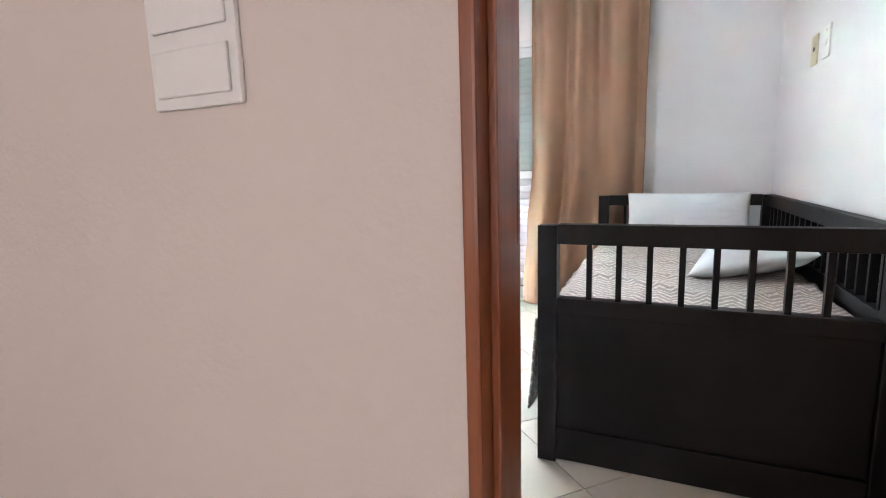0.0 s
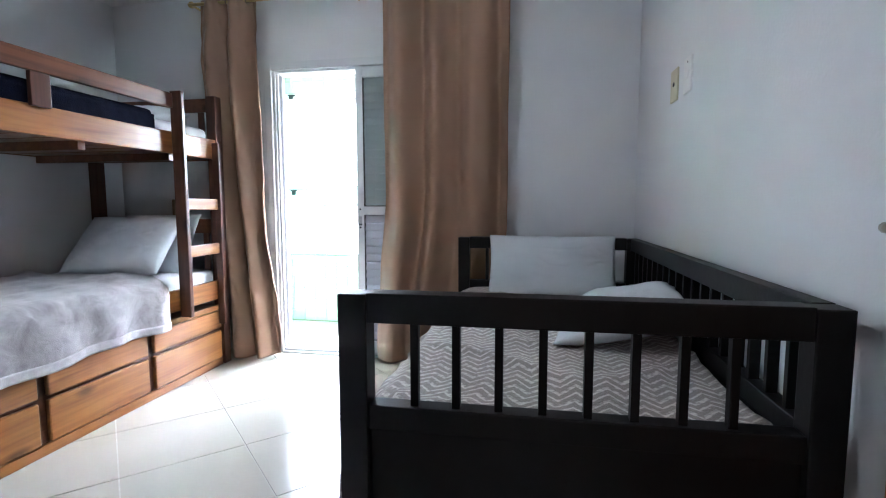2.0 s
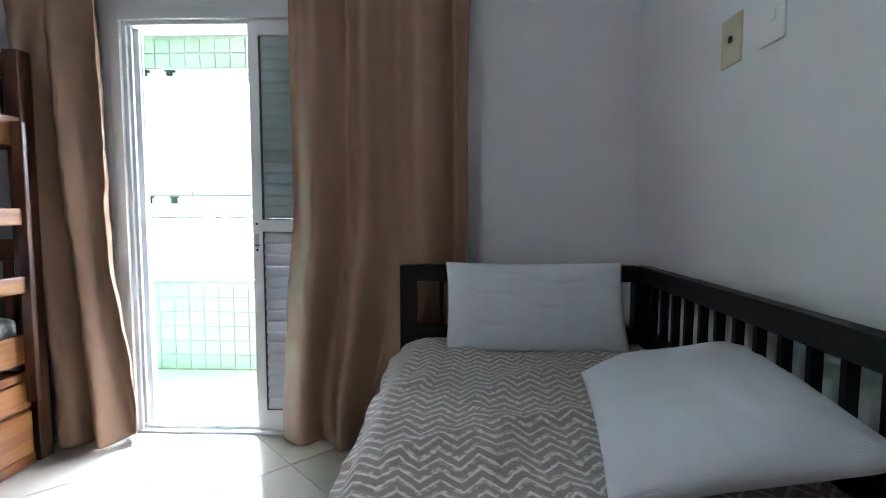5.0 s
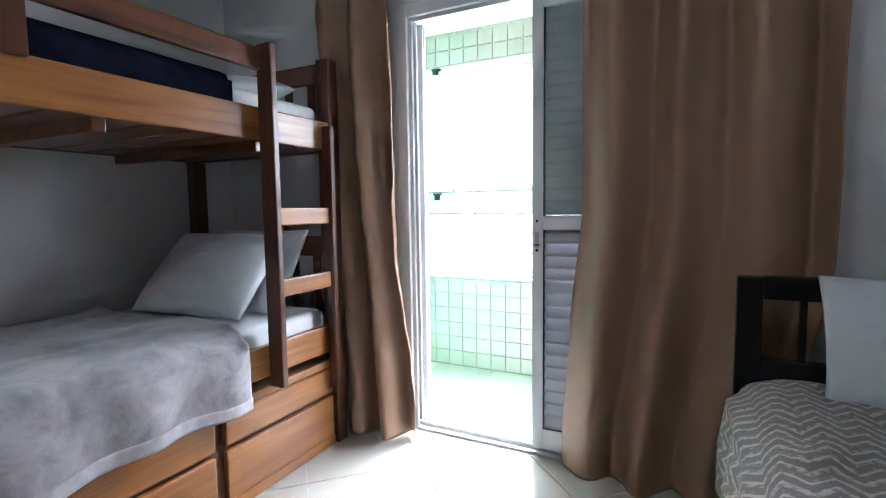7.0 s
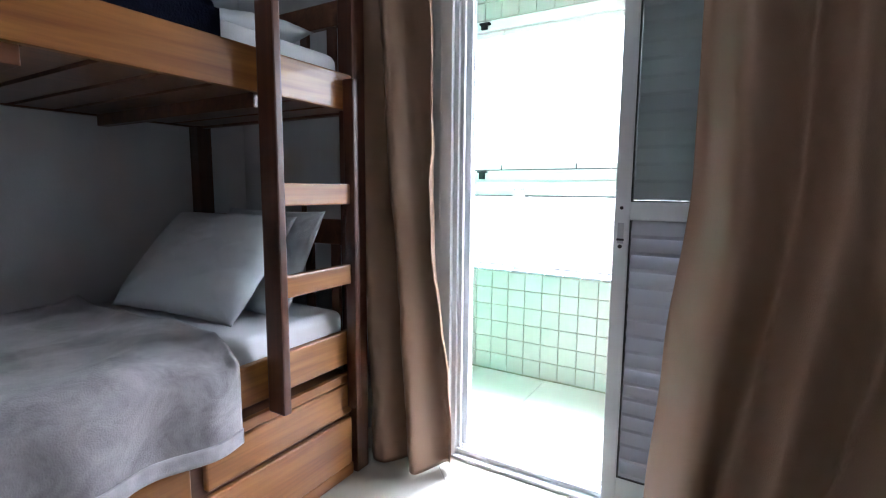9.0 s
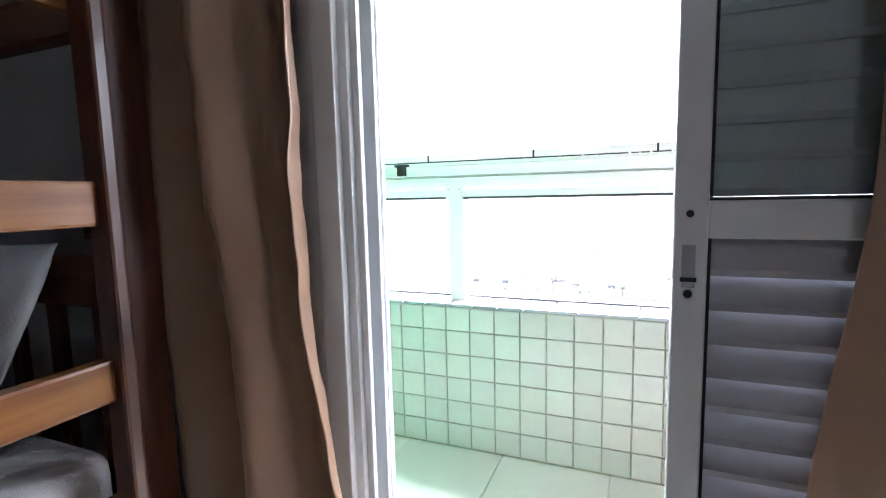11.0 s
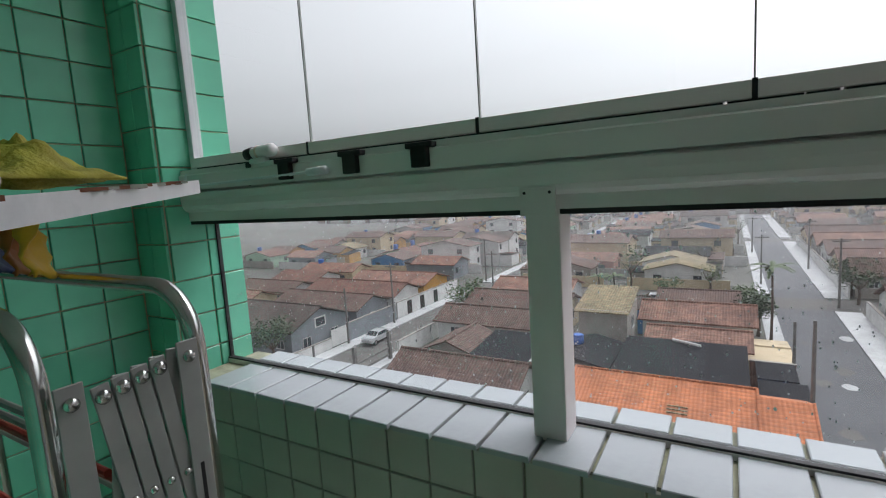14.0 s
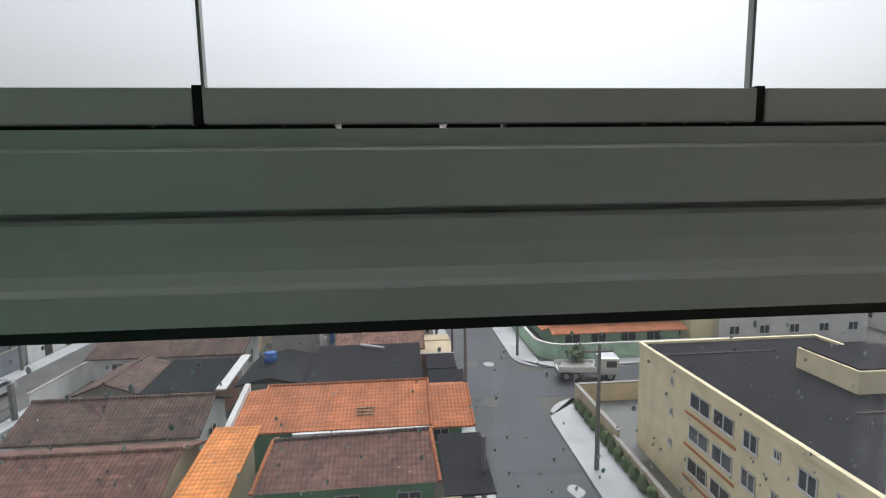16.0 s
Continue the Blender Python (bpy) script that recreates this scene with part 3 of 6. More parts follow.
part("door_stop", box(0.17, 0.182, YE0 + 0.03, YE1 - 0.05, 0, 2.10, 0.003), "jamb_wood", frame_1)
strike = part("strike_plate", box(0.1695, 0.1715, YE1 - 0.034, YE1 - 0.008, 1.0, 1.155, 0.0008), "dark_metal", frame_1, "dark metal strike plate")
for z0, z1 in ((1.03, 1.065), (1.085, 1.13)):
    part("latch_hole", box(0.171, 0.1722, YE1 - 0.029, YE1 - 0.013, z0, z1), "rubber", strike)

door_1 = thing("door_1", DX1, YE1, 0, "open varnished orange-brown wooden door beside the wall", "door", kind="structure")
part("leaf", box(1.002, 1.037, 1.372, 2.2, 0.012, 2.09, 0.003), "door_wood", door_1)
plate = part("handle_plate", box(0.998, 1.002, 2.15, 2.19, 0.95, 1.165, 0.0015), "bronze", door_1, "aged metal escutcheon")
part("lever", tube([(1.0, 2.172, 1.085), (0.965, 2.172, 1.085), (0.952, 2.168, 1.085), (0.946, 2.15, 1.085), (0.946, 2.06, 1.085)], [0.008, 0.008, 0.009, 0.009, 0.011], 12), "bronze", plate, smooth=True)
part("keyhole", tube([(0.9985, 2.17, 1.0), (0.9972, 2.17, 1.0)], 0.008, 12), "rubber", plate)
for z in (0.25, 1.05, 1.85):
    part("hinge", tube([(0.998, 1.366, z - 0.04), (0.998, 1.366, z + 0.04)], 0.007, 10), "bronze", door_1)

# hall light switch
sw = thing("light_switch", -0.27, YE0, 1.3, "grey-white double light switch on the hall wall", "switch")
part("plate", box(-0.36, -0.18, YE0 - 0.010, YE0, 1.215, 1.40, 0.004), "plate", sw)
part("rocker", box(-0.345, -0.195, YE0 - 0.016, YE0 - 0.010, 1.325, 1.385, 0.003), "plate", sw)
part("rocker", box(-0.345, -0.195, YE0 - 0.016, YE0 - 0.010, 1.232, 1.30, 0.003), "plate", sw)

for y0, y1, m, lab in ((3.785, 3.895, "plate_old", "yellowed aerial outlet with one hole"), (3.585, 3.69, "plate", "white blank outlet plate")):
    o = thing("wall_outlet", XR, (y0 + y1) / 2, 1.68, lab, "outlet", "outlets on the wall")
    part("plate", box(XR - 0.008, XR, y0, y1, 1.605, 1.755, 0.003), m, o)
    if m == "plate_old":
        part("socket", tube([(XR - 0.008, 3.84, 1.685), (XR - 0.0105, 3.84, 1.685)], 0.011, 12), "rubber", o)
    else:
        part("button", box(XR - 0.011, XR - 0.008, 3.62, 3.655, 1.665, 1.695, 0.001), "plate", o)
        part("screw", tube([(XR - 0.008, 3.637, 1.735), (XR - 0.009, 3.637, 1.735)], 0.004, 8), "rubber", o)

# ---- balcony sliding door ----
door_2 = thing("door_2", (BX0 + BX1) / 2, YD0, 0, "white aluminium sliding balcony door, half open", "door", kind="structure")
FY0, FY1 = 4.63, 4.775
part("frame_jamb", box(BX0, -1.425, FY0 + 0.02, FY1, 0, BTOP, 0.003), "alu", door_2)
part("frame_jamb", box(-1.425, -1.408, FY0 + 0.035, FY0 + 0.05, 0.04, 2.06, 0.002), "alu", door_2)
part("frame_jamb", box(-1.425, -1.395, FY0 + 0.075, FY0 + 0.088, 0.04, 2.06, 0.002), "alu", door_2)
part("frame_jamb", box(-1.425, -1.405, FY0 + 0.115, FY0 + 0.13, 0.04, 2.06, 0.002), "alu", door_2)
part("architrave", box(-1.50, -1.445, FY0, FY0 + 0.028, 0, 2.135, 0.003), "alu", door_2)
part("architrave", box(-1.445, BX1 + 0.03, FY0, FY0 + 0.028, 2.08, 2.135, 0.003), "alu", door_2)
part("frame_head", box(-1.425, BX1, FY0 + 0.02, FY1, 2.06, BTOP, 0.003), "alu", door_2)
part("frame_jamb", box(BX1 - 0.05, BX1, FY0 + 0.02, FY1, 0, 2.06, 0.003), "alu", door_2)
part("track", box(-1.425, BX1 - 0.05, FY0 + 0.005, FY1, -0.028, 0.014, 0.003), "alu", door_2)
for yy in (FY0 + 0.035, FY0 + 0.075, FY0 + 0.115):
    part("track_rib", box(-1.425, BX1 - 0.05, yy, yy + 0.008, 0.014, 0.034, 0.002), "alu", door_2)


def louvre_leaf(x0, x1, y0, y1):
    leaf = part("sliding_leaf", box(x0, x0 + 0.05, y0, y1, 0.034, 2.06, 0.003), "alu", door_2)
    part("stile", box(x1 - 0.05, x1, y0, y1, 0.034, 2.06, 0.003), "alu", leaf)
    for z0, z1 in ((0.034, 0.13), (1.045, 1.105), (2.0, 2.06)):
        part("rail", box(x0 + 0.05, x1 - 0.05, y0, y1, z0, z1, 0.003), "alu", leaf)
    for z0, z1 in ((0.13, 1.045), (1.105, 2.0)):
        part("seal", join(box(x0 + 0.05, x0 + 0.055, y0 + 0.003, y1 - 0.004, z0, z1), box(x0 + 0.055, x1 - 0.05, y0 + 0.003, y1 - 0.004, z0, z0 + 0.005)), "rubber", leaf)
        k = int((z1 - z0) / 0.0555)
        p = (z1 - z0 - 0.01) / k
        for i in range(k):
            zz = z0 + 0.006 + i * p
            lip = 0.010 if z0 > 1 else 0.0
            bm = profile_x([(y0 + 0.008 + lip, zz), (y0 + 0.006 + lip, zz + 0.012), (y1 - 0.016, zz + p * 1.12), (y1 - 0.012, zz + p * 1.08), (y0 + 0.012 + lip, zz + 0.002)], x0 + 0.056, x1 - 0.051)
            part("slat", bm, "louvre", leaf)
    part("pane", box(x0 + 0.052, x1 - 0.052, y0 + 0.0005, y0 + 0.004, 1.107, 1.998), "glass", leaf, "glass pane before the upper louvres").visible_shadow = False
    return leaf


leaf = louvre_leaf(-0.81, -0.2, 4.634, 4.672)
part("pull", box(-0.797, -0.777, 4.6325, 4.635, 0.965, 1.035, 0.001), "louvre", leaf)
part("lock", tube([(-0.787, 4.634, 0.955), (-0.787, 4.631, 0.955)], 0.007, 10), "rubber", leaf)
part("lock", tube([(-0.787, 4.634, 1.085), (-0.787, 4.631, 1.085)], 0.006, 10), "rubber", leaf)
part("lock", box(-0.799, -0.775, 4.631, 4.634, 0.975, 0.982), "rubber", leaf)

# ---- curtains on a brass rod ----
rod = thing("curtain_rod", -0.8, 4.53, 2.53, "brass-coloured curtain rod above the balcony door", "curtain rod")
part("rod", tube([(-2.0, 4.53, 2.53), (0.4, 4.53, 2.53)], 0.012, 12), "brass_rod", rod, smooth=True)
for x in (-1.98, -0.78, 0.38):
    part("bracket", join(tube([(x, 4.53, 2.53), (x, 4.66, 2.53)], 0.008, 8), box(x - 0.012, x + 0.012, 4.52, 4.545, 2.51, 2.55, 0.003)), "brass_rod", rod)


def curtain(name, left, right, waves, depth, seed, label, crinkle, hang=4.53):
    """left(z), right(z): the edges at height z."""
    c = thing(name, (left(1) + right(1)) / 2, 4.53, 0.03, label, "curtain", "tan curtains")

    def fn(u, v):
        z = 0.012 + 2.555 * v
        a, b = left(z), right(z)
        s = Vector((u * 3.0 + seed, z * 0.35, seed))
        ph = u * waves * 2 * math.pi + math.pi / 2 + 0.8 * noise.noise(s) * min(1, u * 6)
        amp = depth * (0.72 + 0.45 * noise.noise(Vector((u * 5, seed, z * 0.7)))) * (0.85 + 0.25 * (1 - v))
        y = hang + (4.53 - hang) * v ** 6 + amp * (1 - 0.45 * v ** 6) * math.sin(ph) + 0.007 * math.sin(ph * 2.1 + z)
        y += 0.010 * noise.noise(Vector((u * 9, z * 2.2 + u * 3, seed + 4))) * (1.6 - v)
        x = a + (b - a) * u + 0.011 * math.cos(ph) * (1 - 0.3 * v) + 0.010 * noise.noise(Vector((u * 6, z * 1.4, seed + 9)))
        y += crinkle * (noise.noise(Vector((u * 7 + z * 1.2, z * 7 - u * 5, seed + 2))) + 0.5 * noise.noise(Vector((u * 15, z * 13 + u * 9, seed + 6))))
        z += 0.012 * math.sin(ph * 0.5 + seed) * (1 - v) ** 8
        return (x, min(y, 4.622), z)
    part("fabric", sheet(fn, int(waves * 50), 150, 0.0025), "curtain", c, smooth=True)
    n = int(waves) + 1
    for i in range(n):
        x = left(2.5) + (right(2.5) - left(2.5)) * (i + 0.5) / n
        part("ring", tube(arc((x, 4.53, 2.53), 0.021, 0, 360, 16, "yz"), 0.004, 6), "bronze", c)
    return c


def ease(a, b, z, z0, z1):
    t = max(0.0, min(1.0, (z - z0) / (z1 - z0)))
    t = t * t * (3 - 2 * t)
    return a + (b - a) * t


curtain("curtain", lambda z: ease(-1.79, -1.93, z, 0.6, 2.3), lambda z: ease(-1.355, ease(-1.452, -1.472, z, 1.2, 2.4), z, 0.0, 1.1), 2.2, 0.095, 1.3, "tan satin curtain hanging in folds beside the bunk bed", 0.014, 4.50)
curtain("curtain", lambda z: ease(-0.655, ease(-0.63, -0.578, z, 0.6, 1.2), z, 0.1, 0.6), lambda z: ease(0.07, 0.27, z, 0.0, 1.0), 3.3, 0.066, 5.2, "wide tan satin curtain over the door leaf", 0.005)


# ---- bunk bed ----
bunk = thing("bunk_bed", -2.2, 3.4, 0, "two-tone pine bunk bed with drawers and a ladder", "bunk bed")
BX, BY0, BYE = -1.70, 2.43, 4.41     # front plane, ends
for y0, y1 in ((BY0, BY0 + 0.07), (BYE - 0.07, BYE)):
    part("post", box(BX - 0.07, BX, y0, y1, 0, 1.85, 0.005), "dark_z", bunk)
    part("post", box(-2.73, -2.66, y0, y1, 0, 1.85, 0.005), "dark_z", bunk)
    ym = (y0 + y1) / 2
    for z0, z1 in ((1.75, 1.84), (1.42, 1.54), (0.92, 1.02), (0.46, 0.58)):
        part("end_rail", box(-2.66, BX - 0.07, ym - 0.014, ym + 0.014, z0, z1, 0.004), "dark_y", bunk)
    for z0, z1 in ((1.54, 1.75), (0.58, 0.92)):
        for k in range(6):
            x = -2.55 + k * 0.144
            part("slat", box(x - 0.02, x + 0.02, ym - 0.009, ym + 0.009, z0, z1, 0.003), "dark_z", bunk)
part("side_rail", box(BX - 0.032, BX - 0.004, BY0 + 0.07, BYE - 0.07, 1.425, 1.555, 0.006), "pine_y", bunk, "honey pine upper side rail")
part("side_rail", box(BX - 0.032, BX - 0.004, BY0 + 0.07, BYE - 0.07, 0.47, 0.60, 0.006), "pine_y", bunk, "honey pine lower side rail")
part("side_rail", box(-2.72, -2.692, BY0 + 0.07, BYE - 0.07, 1.425, 1.555, 0.006), "dark_y", bunk)
part("side_rail", box(-2.72, -2.692, BY0 + 0.07, BYE - 0.07, 0.47, 0.60, 0.006), "dark_y", bunk)
part("guard_rail", box(BX - 0.004, BX + 0.022, BY0 + 0.07, 3.918, 1.69, 1.775, 0.006), "dark_y", bunk)
for y in (3.12, 2.62):
    part("guard_support", box(BX - 0.004, BX + 0.018, y - 0.04, y + 0.05, 1.545, 1.69, 0.004), "dark_z", bunk)
for k in range(13):
    y = BY0 + 0.14 + k * 0.145
    part("bed_slat", box(-2.69, BX - 0.034, y - 0.062, y + 0.062, 1.43, 1.446, 0.003), "dark_y", bunk)
    part("bed_slat", box(-2.69, BX - 0.034, y - 0.035, y + 0.035, 0.475, 0.491, 0.003), "dark_y", bunk)
for y in (2.75, 3.35, 3.95):
    part("cross_bar", box(-2.69, BX - 0.034, y - 0.02, y + 0.02, 1.385, 1.43, 0.003), "dark_y", bunk)
ladder = part("ladder", box(BX + 0.0, BX + 0.075, 3.918, 3.948, 0.43, 1.79, 0.006), "dark_z", bunk, "dark stained ladder")
part("stile", box(BX + 0.0, BX + 0.05, 4.285, 4.312, 0.30, 1.53, 0.006), "dark_z", ladder)
for z0 in (1.085, 0.79):
    part("rung", box(BX + 0.002, BX + 0.032, 3.948, 4.285, z0, z0 + 0.073, 0.006), "pine_y", ladder, "honey pine ladder rung")

drawers = thing("bed_drawer_unit", -1.75, 3.35, 0, "honey pine drawer unit standing under the bunk bed", "drawer unit")
part("carcass", box(-2.60, BX - 0.03, 2.52, 4.33, 0.01, 0.425, 0.004), "dark_y", drawers)
part("top_rail", box(BX - 0.028, BX - 0.006, 2.52, 4.33, 0.395, 0.43, 0.004), "pine_y", drawers)
part("plinth", box(BX - 0.028, BX - 0.012, 2.52, 4.33, 0.0, 0.05, 0.004), "pine_y", drawers)
for y0, y1 in ((3.70, 4.315), (3.07, 3.655), (2.53, 3.025)):
    for z0, z1 in ((0.268, 0.39), (0.055, 0.25)):
        part("drawer_front", box(BX - 0.028, BX - 0.002, y0, y1, z0, z1, 0.010, segs=3), "pine_y", drawers)


def mattress(name, x0, x1, y0, y1, z0, z1, mat, label):
    return solid(name, box(x0, x1, y0, y1, z0, z1, 0.045, segs=4), mat, label, "mattress", smooth=True)


mattress("mattress", -2.68, BX - 0.045, 2.52, 4.32, 1.446, 1.625, "linen_white", "mattress with a white fitted sheet on the upper bunk")
mattress("mattress", -2.68, BX - 0.04, 2.52, 4.32, 0.491, 0.675, "linen_white", "mattress with a white fitted sheet on the lower bunk")


def cover(name, x_in, x_edge, y0, y1, z_top, z_low, mat, label, seed, out=0.02, ripple=0.012, uv=None, rough_top=0.012, hem=""):
    """A blanket lying on a bed from x_in to x_edge and hanging over the edge down to z_low(y)."""
    def fn(u, v):
        y = y0 + (y1 - y0) * v
        zl = z_low(y) if callable(z_low) else z_low
        top = abs(x_edge - x_in)
        drop = z_top - zl
        d = u * (top + drop)
        nz = noise.noise(Vector((d * 3.5, y * 3.0, seed))) * 0.6 + noise.noise(Vector((d * 9, y * 8, seed + 3))) * 0.3
        sg = 1 if x_edge > x_in else -1
        r = 0.05
        if d < top - r:
            crease = max(0.0, 1 - abs(noise.noise(Vector((d * 2.2 + y * 1.3, y * 1.6 - d, seed + 5)))) * 7) * rough_top * 0.9
            return (x_in + sg * d, y, z_top + rough_top * nz + crease + 0.006)
        if d < top + r:
            a = (d - top + r) / (2 * r) * math.pi / 2
            return (x_edge - sg * r + sg * (r + out * 0.5) * math.sin(a), y, z_top - r + (r + 0.006) * math.cos(a) + 0.006 * nz)
        h = d - top
        w = ripple * math.sin(y * 21 + 2.5 * noise.noise(Vector((y * 2, 0, seed)))) * min(1, h * 5) + 0.012 * nz
        return (x_edge + sg * (out + max(w, -out + 0.004) * 1.0 + h * 0.05), y + 0.015 * noise.noise(Vector((h * 4, y * 2, seed + 7))), z_top - h + 0.01 * noise.noise(Vector((y * 4, 0, seed))) * (h / max(drop, 0.01)))
    ob = solid(name, sheet(fn, 60, 110, 0.008, uv), mat, label, "blanket", smooth=True)
    if hem:
        sg = 1 if x_edge > x_in else -1

        def border(u, v):
            x, y, z = fn(0.965 + 0.037 * u, v)
            return (x + sg * 0.011, y, z)
        part("hem", sheet(border, 4, 110, 0.004), hem, ob, "paler stitched hem", smooth=True)
    return ob


cover("blanket", -2.66, BX - 0.03, 2.50, 3.80, 0.682, lambda y: 0.395 + 0.012 * math.sin(y * 6), "plush", "mottled grey plush blanket draped over the lower bunk", 2.2, out=0.045, ripple=0.016, rough_top=0.02, hem="plush_hem")
solid("folded_blanket", box(-2.60, BX - 0.036, 2.52, 3.83, 1.585, 1.668, 0.035, segs=4), "navy", "folded navy plush blanket on the upper bunk", "blanket", smooth=True)
bm = sheet(lambda u, v: (BX - 0.038 - 0.004 * math.sin(v * 20), 2.54 + 1.29 * v, 1.64 - 0.105 * u + 0.004 * math.sin(v * 31)), 6, 40, 0.008)
solid("blanket_fold", bm, "navy", "navy plush blanket fold hanging at the upper bunk side", "blanket", smooth=True)


def pillow(x, y, z, rx, ry, rz, w, d, h, mat, label, seed):
    p = solid("pillow", pillow_mesh(w, d, h, seed), mat, label, "pillow", group="pillows", smooth=True)
    p.matrix_world = pose(x, y, z, rx, ry, rz)
    return p


pillow(-2.17, 4.02, 0.865, 48, 0, 4, 0.66, 0.46, 0.17, "linen", "pale blue pillow leaning in the lower bunk", 1)
pillow(-2.12, 4.21, 0.86, 62, 0, -3, 0.62, 0.44, 0.12, "linen", "pale blue pillow standing behind another pillow", 2)
pillow(-2.15, 4.08, 1.685, 8, 0, 2, 0.62, 0.42, 0.13, "linen", "pale blue pillow lying on the upper bunk", 3)

# wall hook behind the bunk
hook = thing("wall_hook", -2.30, YD0, 1.1, "small dark metal hook on the wall behind the bunk", "hook")
part("stem", box(-2.315, -2.285, YD0 - 0.012, YD0, 1.02, 1.16, 0.004), "bronze", hook)


# ---- black daybed ----
bed = thing("daybed", 0.5, 3.4, 0, "black lacquered wooden daybed with slatted back and ends", "bed")
PX0, PX1 = -0.035, 1.045
for y0, y1 in ((2.37, 2.435), (4.325, 4.39)):
    ym = (y0 + y1) / 2
    part("post", box(PX0, PX0 + 0.07, y0, y1, 0, 0.913, 0.004), "black", bed)
    part("post", box(PX1 - 0.07, PX1, y0, y1, 0, 0.913, 0.004), "black", bed)
    part("top_rail", box(PX0 + 0.07, PX1 - 0.07, y0 + 0.003, y1 - 0.003, 0.845, 0.916, 0.004), "black", bed)
    part("end_panel", box(PX0 + 0.07, PX1 - 0.07, ym - 0.012, ym + 0.012, 0.10, 0.60, 0.003), "black", bed)
    part("mid_rail", box(PX0 + 0.07, PX1 - 0.07, y0 + 0.006, y1 - 0.006, 0.585, 0.645, 0.004), "black", bed)
    part("low_rail", box(PX0 + 0.07, PX1 - 0.07, y0 + 0.006, y1 - 0.006, 0.012, 0.14, 0.004), "black", bed)
    for k in range(8):
        x = 0.145 + 0.0993 * k
        part("slat", box(x - 0.0095, x + 0.0095, ym - 0.012, ym + 0.012, 0.64, 0.85, 0.002), "black", bed)
part("back_top_rail", box(PX1 - 0.05, PX1 - 0.003, 2.435, 4.325, 0.845, 0.915, 0.004), "black", bed)
part("back_mid_rail", box(PX1 - 0.05, PX1 - 0.006, 2.435, 4.325, 0.585, 0.645, 0.004), "black", bed)
part("back_panel", box(PX1 - 0.04, PX1 - 0.015, 2.435, 4.325, 0.13, 0.60, 0.003), "black", bed)
for k in range(18):
    y = 2.535 + k * 0.0995
    part("back_slat", box(PX1 - 0.042, PX1 - 0.014, y - 0.0095, y + 0.0095, 0.64, 0.85, 0.002), "black", bed)
part("side_rail", box(PX0 + 0.01, PX0 + 0.035, 2.435, 4.325, 0.27, 0.40, 0.004), "black", bed)
part("bed_base", box(PX0 + 0.035, PX1 - 0.05, 2.44, 4.32, 0.36, 0.385), "black", bed)
mattress("mattress", 0.01, PX1 - 0.055, 2.44, 4.318, 0.385, 0.585, "linen_white", "white mattress on the black daybed")
cover("bedspread", PX1 - 0.07, -0.005, 2.46, 4.27, 0.588, lambda y: 0.22 + 0.03 * math.sin(y * 5) - 0.06 * math.exp(-((y - 2.5) / 0.12) ** 2), "chevron", "grey and cream chevron bedspread hanging over the daybed's open side", 6.1, out=0.05, rough_top=0.016, ripple=0.018, uv=lambda u, v: (u * 1.42, v * 1.81))
pillow(0.535, 4.225, 0.752, 68, 0, 0, 0.74, 0.39, 0.15, "linen", "pale grey pillow standing against the daybed's head", 4)
pillow(0.80, 3.43, 0.672, -15, 0, 80, 0.76, 0.50, 0.16, "linen", "pale grey pillow lying askew on the daybed", 5)


# ---- balcony glazing and rail ----
rail = thing("guard_rail", -0.3, 5.82, 0.645, "pale grey aluminium guard rail on the parapet", "railing", kind="structure")
part("beam", profile_x([(5.800, 1.110), (5.800, 1.137), (5.7925, 1.140), (5.786, 1.146), (5.781, 1.157), (5.779, 1.175), (5.780, 1.194), (5.786, 1.1975), (5.802, 1.198), (5.802, 1.2025), (5.783, 1.203), (5.783, 1.2465), (5.786, 1.2492), (5.789, 1.2500), (5.790, 1.2632), (5.806, 1.2640), (5.905, 1.2640), (5.905, 1.110)], XL, BXR), "rail", rail)
part("gasket", box(XL, BXR, 5.803, 5.90, 1.100, 1.110), "rubber", rail)
part("bottom_profile", box(XL, BXR, 5.874, 5.892, 0.634, 0.648, 0.002), "rail", rail)
part("gasket", box(XL, BXR, 5.876, 5.894, 0.648, 0.653), "rubber", rail)
POSTS = (-1.662, -0.597, 0.468, 1.533)
for x in POSTS:
    p = part("post", box(x, x + 0.069, 5.80, 5.872, 0.638, 1.112, 0.004), "rail", rail)
    part("cap_plate", box(x, x + 0.069, 5.7755, 5.782, 1.10, 1.152, 0.001), "rail", p)
    for xx in (x + 0.010, x + 0.059):
        part("screw", tube([(xx, 5.7755, 1.143), (xx, 5.774, 1.143)], 0.003, 8), "rubber", p)
edges = [XL] + list(POSTS) + [BXR]
for a, b in zip(edges, edges[1:]):
    g = part("pane", box(a + 0.005, b - 0.002, 5.886, 5.892, 0.6535, 1.106), "wet_glass", rail, "rain-wet lower glass pane")
    g.visible_shadow = False
drops = random.Random(31)
dv, df = [], []
for k in range(1500):
    x, z, r = drops.uniform(XL + 0.05, 0.6), drops.uniform(0.69, 1.09), drops.uniform(0.0007, 0.0019) * (1.7 if drops.random() < 0.08 else 1)
    i = len(dv)
    sy = drops.uniform(1.0, 1.8)
    for a in range(6):
        q = math.pi * a / 3
        dv.append((x + r * math.cos(q), 5.8922, z + r * sy * math.sin(q)))
    dv.append((x, 5.8922 + r * 0.7, z))
    df += [(i + a, i + (a + 1) % 6, i + 6) for a in range(6)]
me = bpy.data.meshes.new("rain_drops")
me.from_pydata(dv, [], df)
me.materials.append(M["drop"])
tagged(new("rain_drops", me), "rain drops clinging to the outside of the lower panes", "rain drops", kind="stuff")

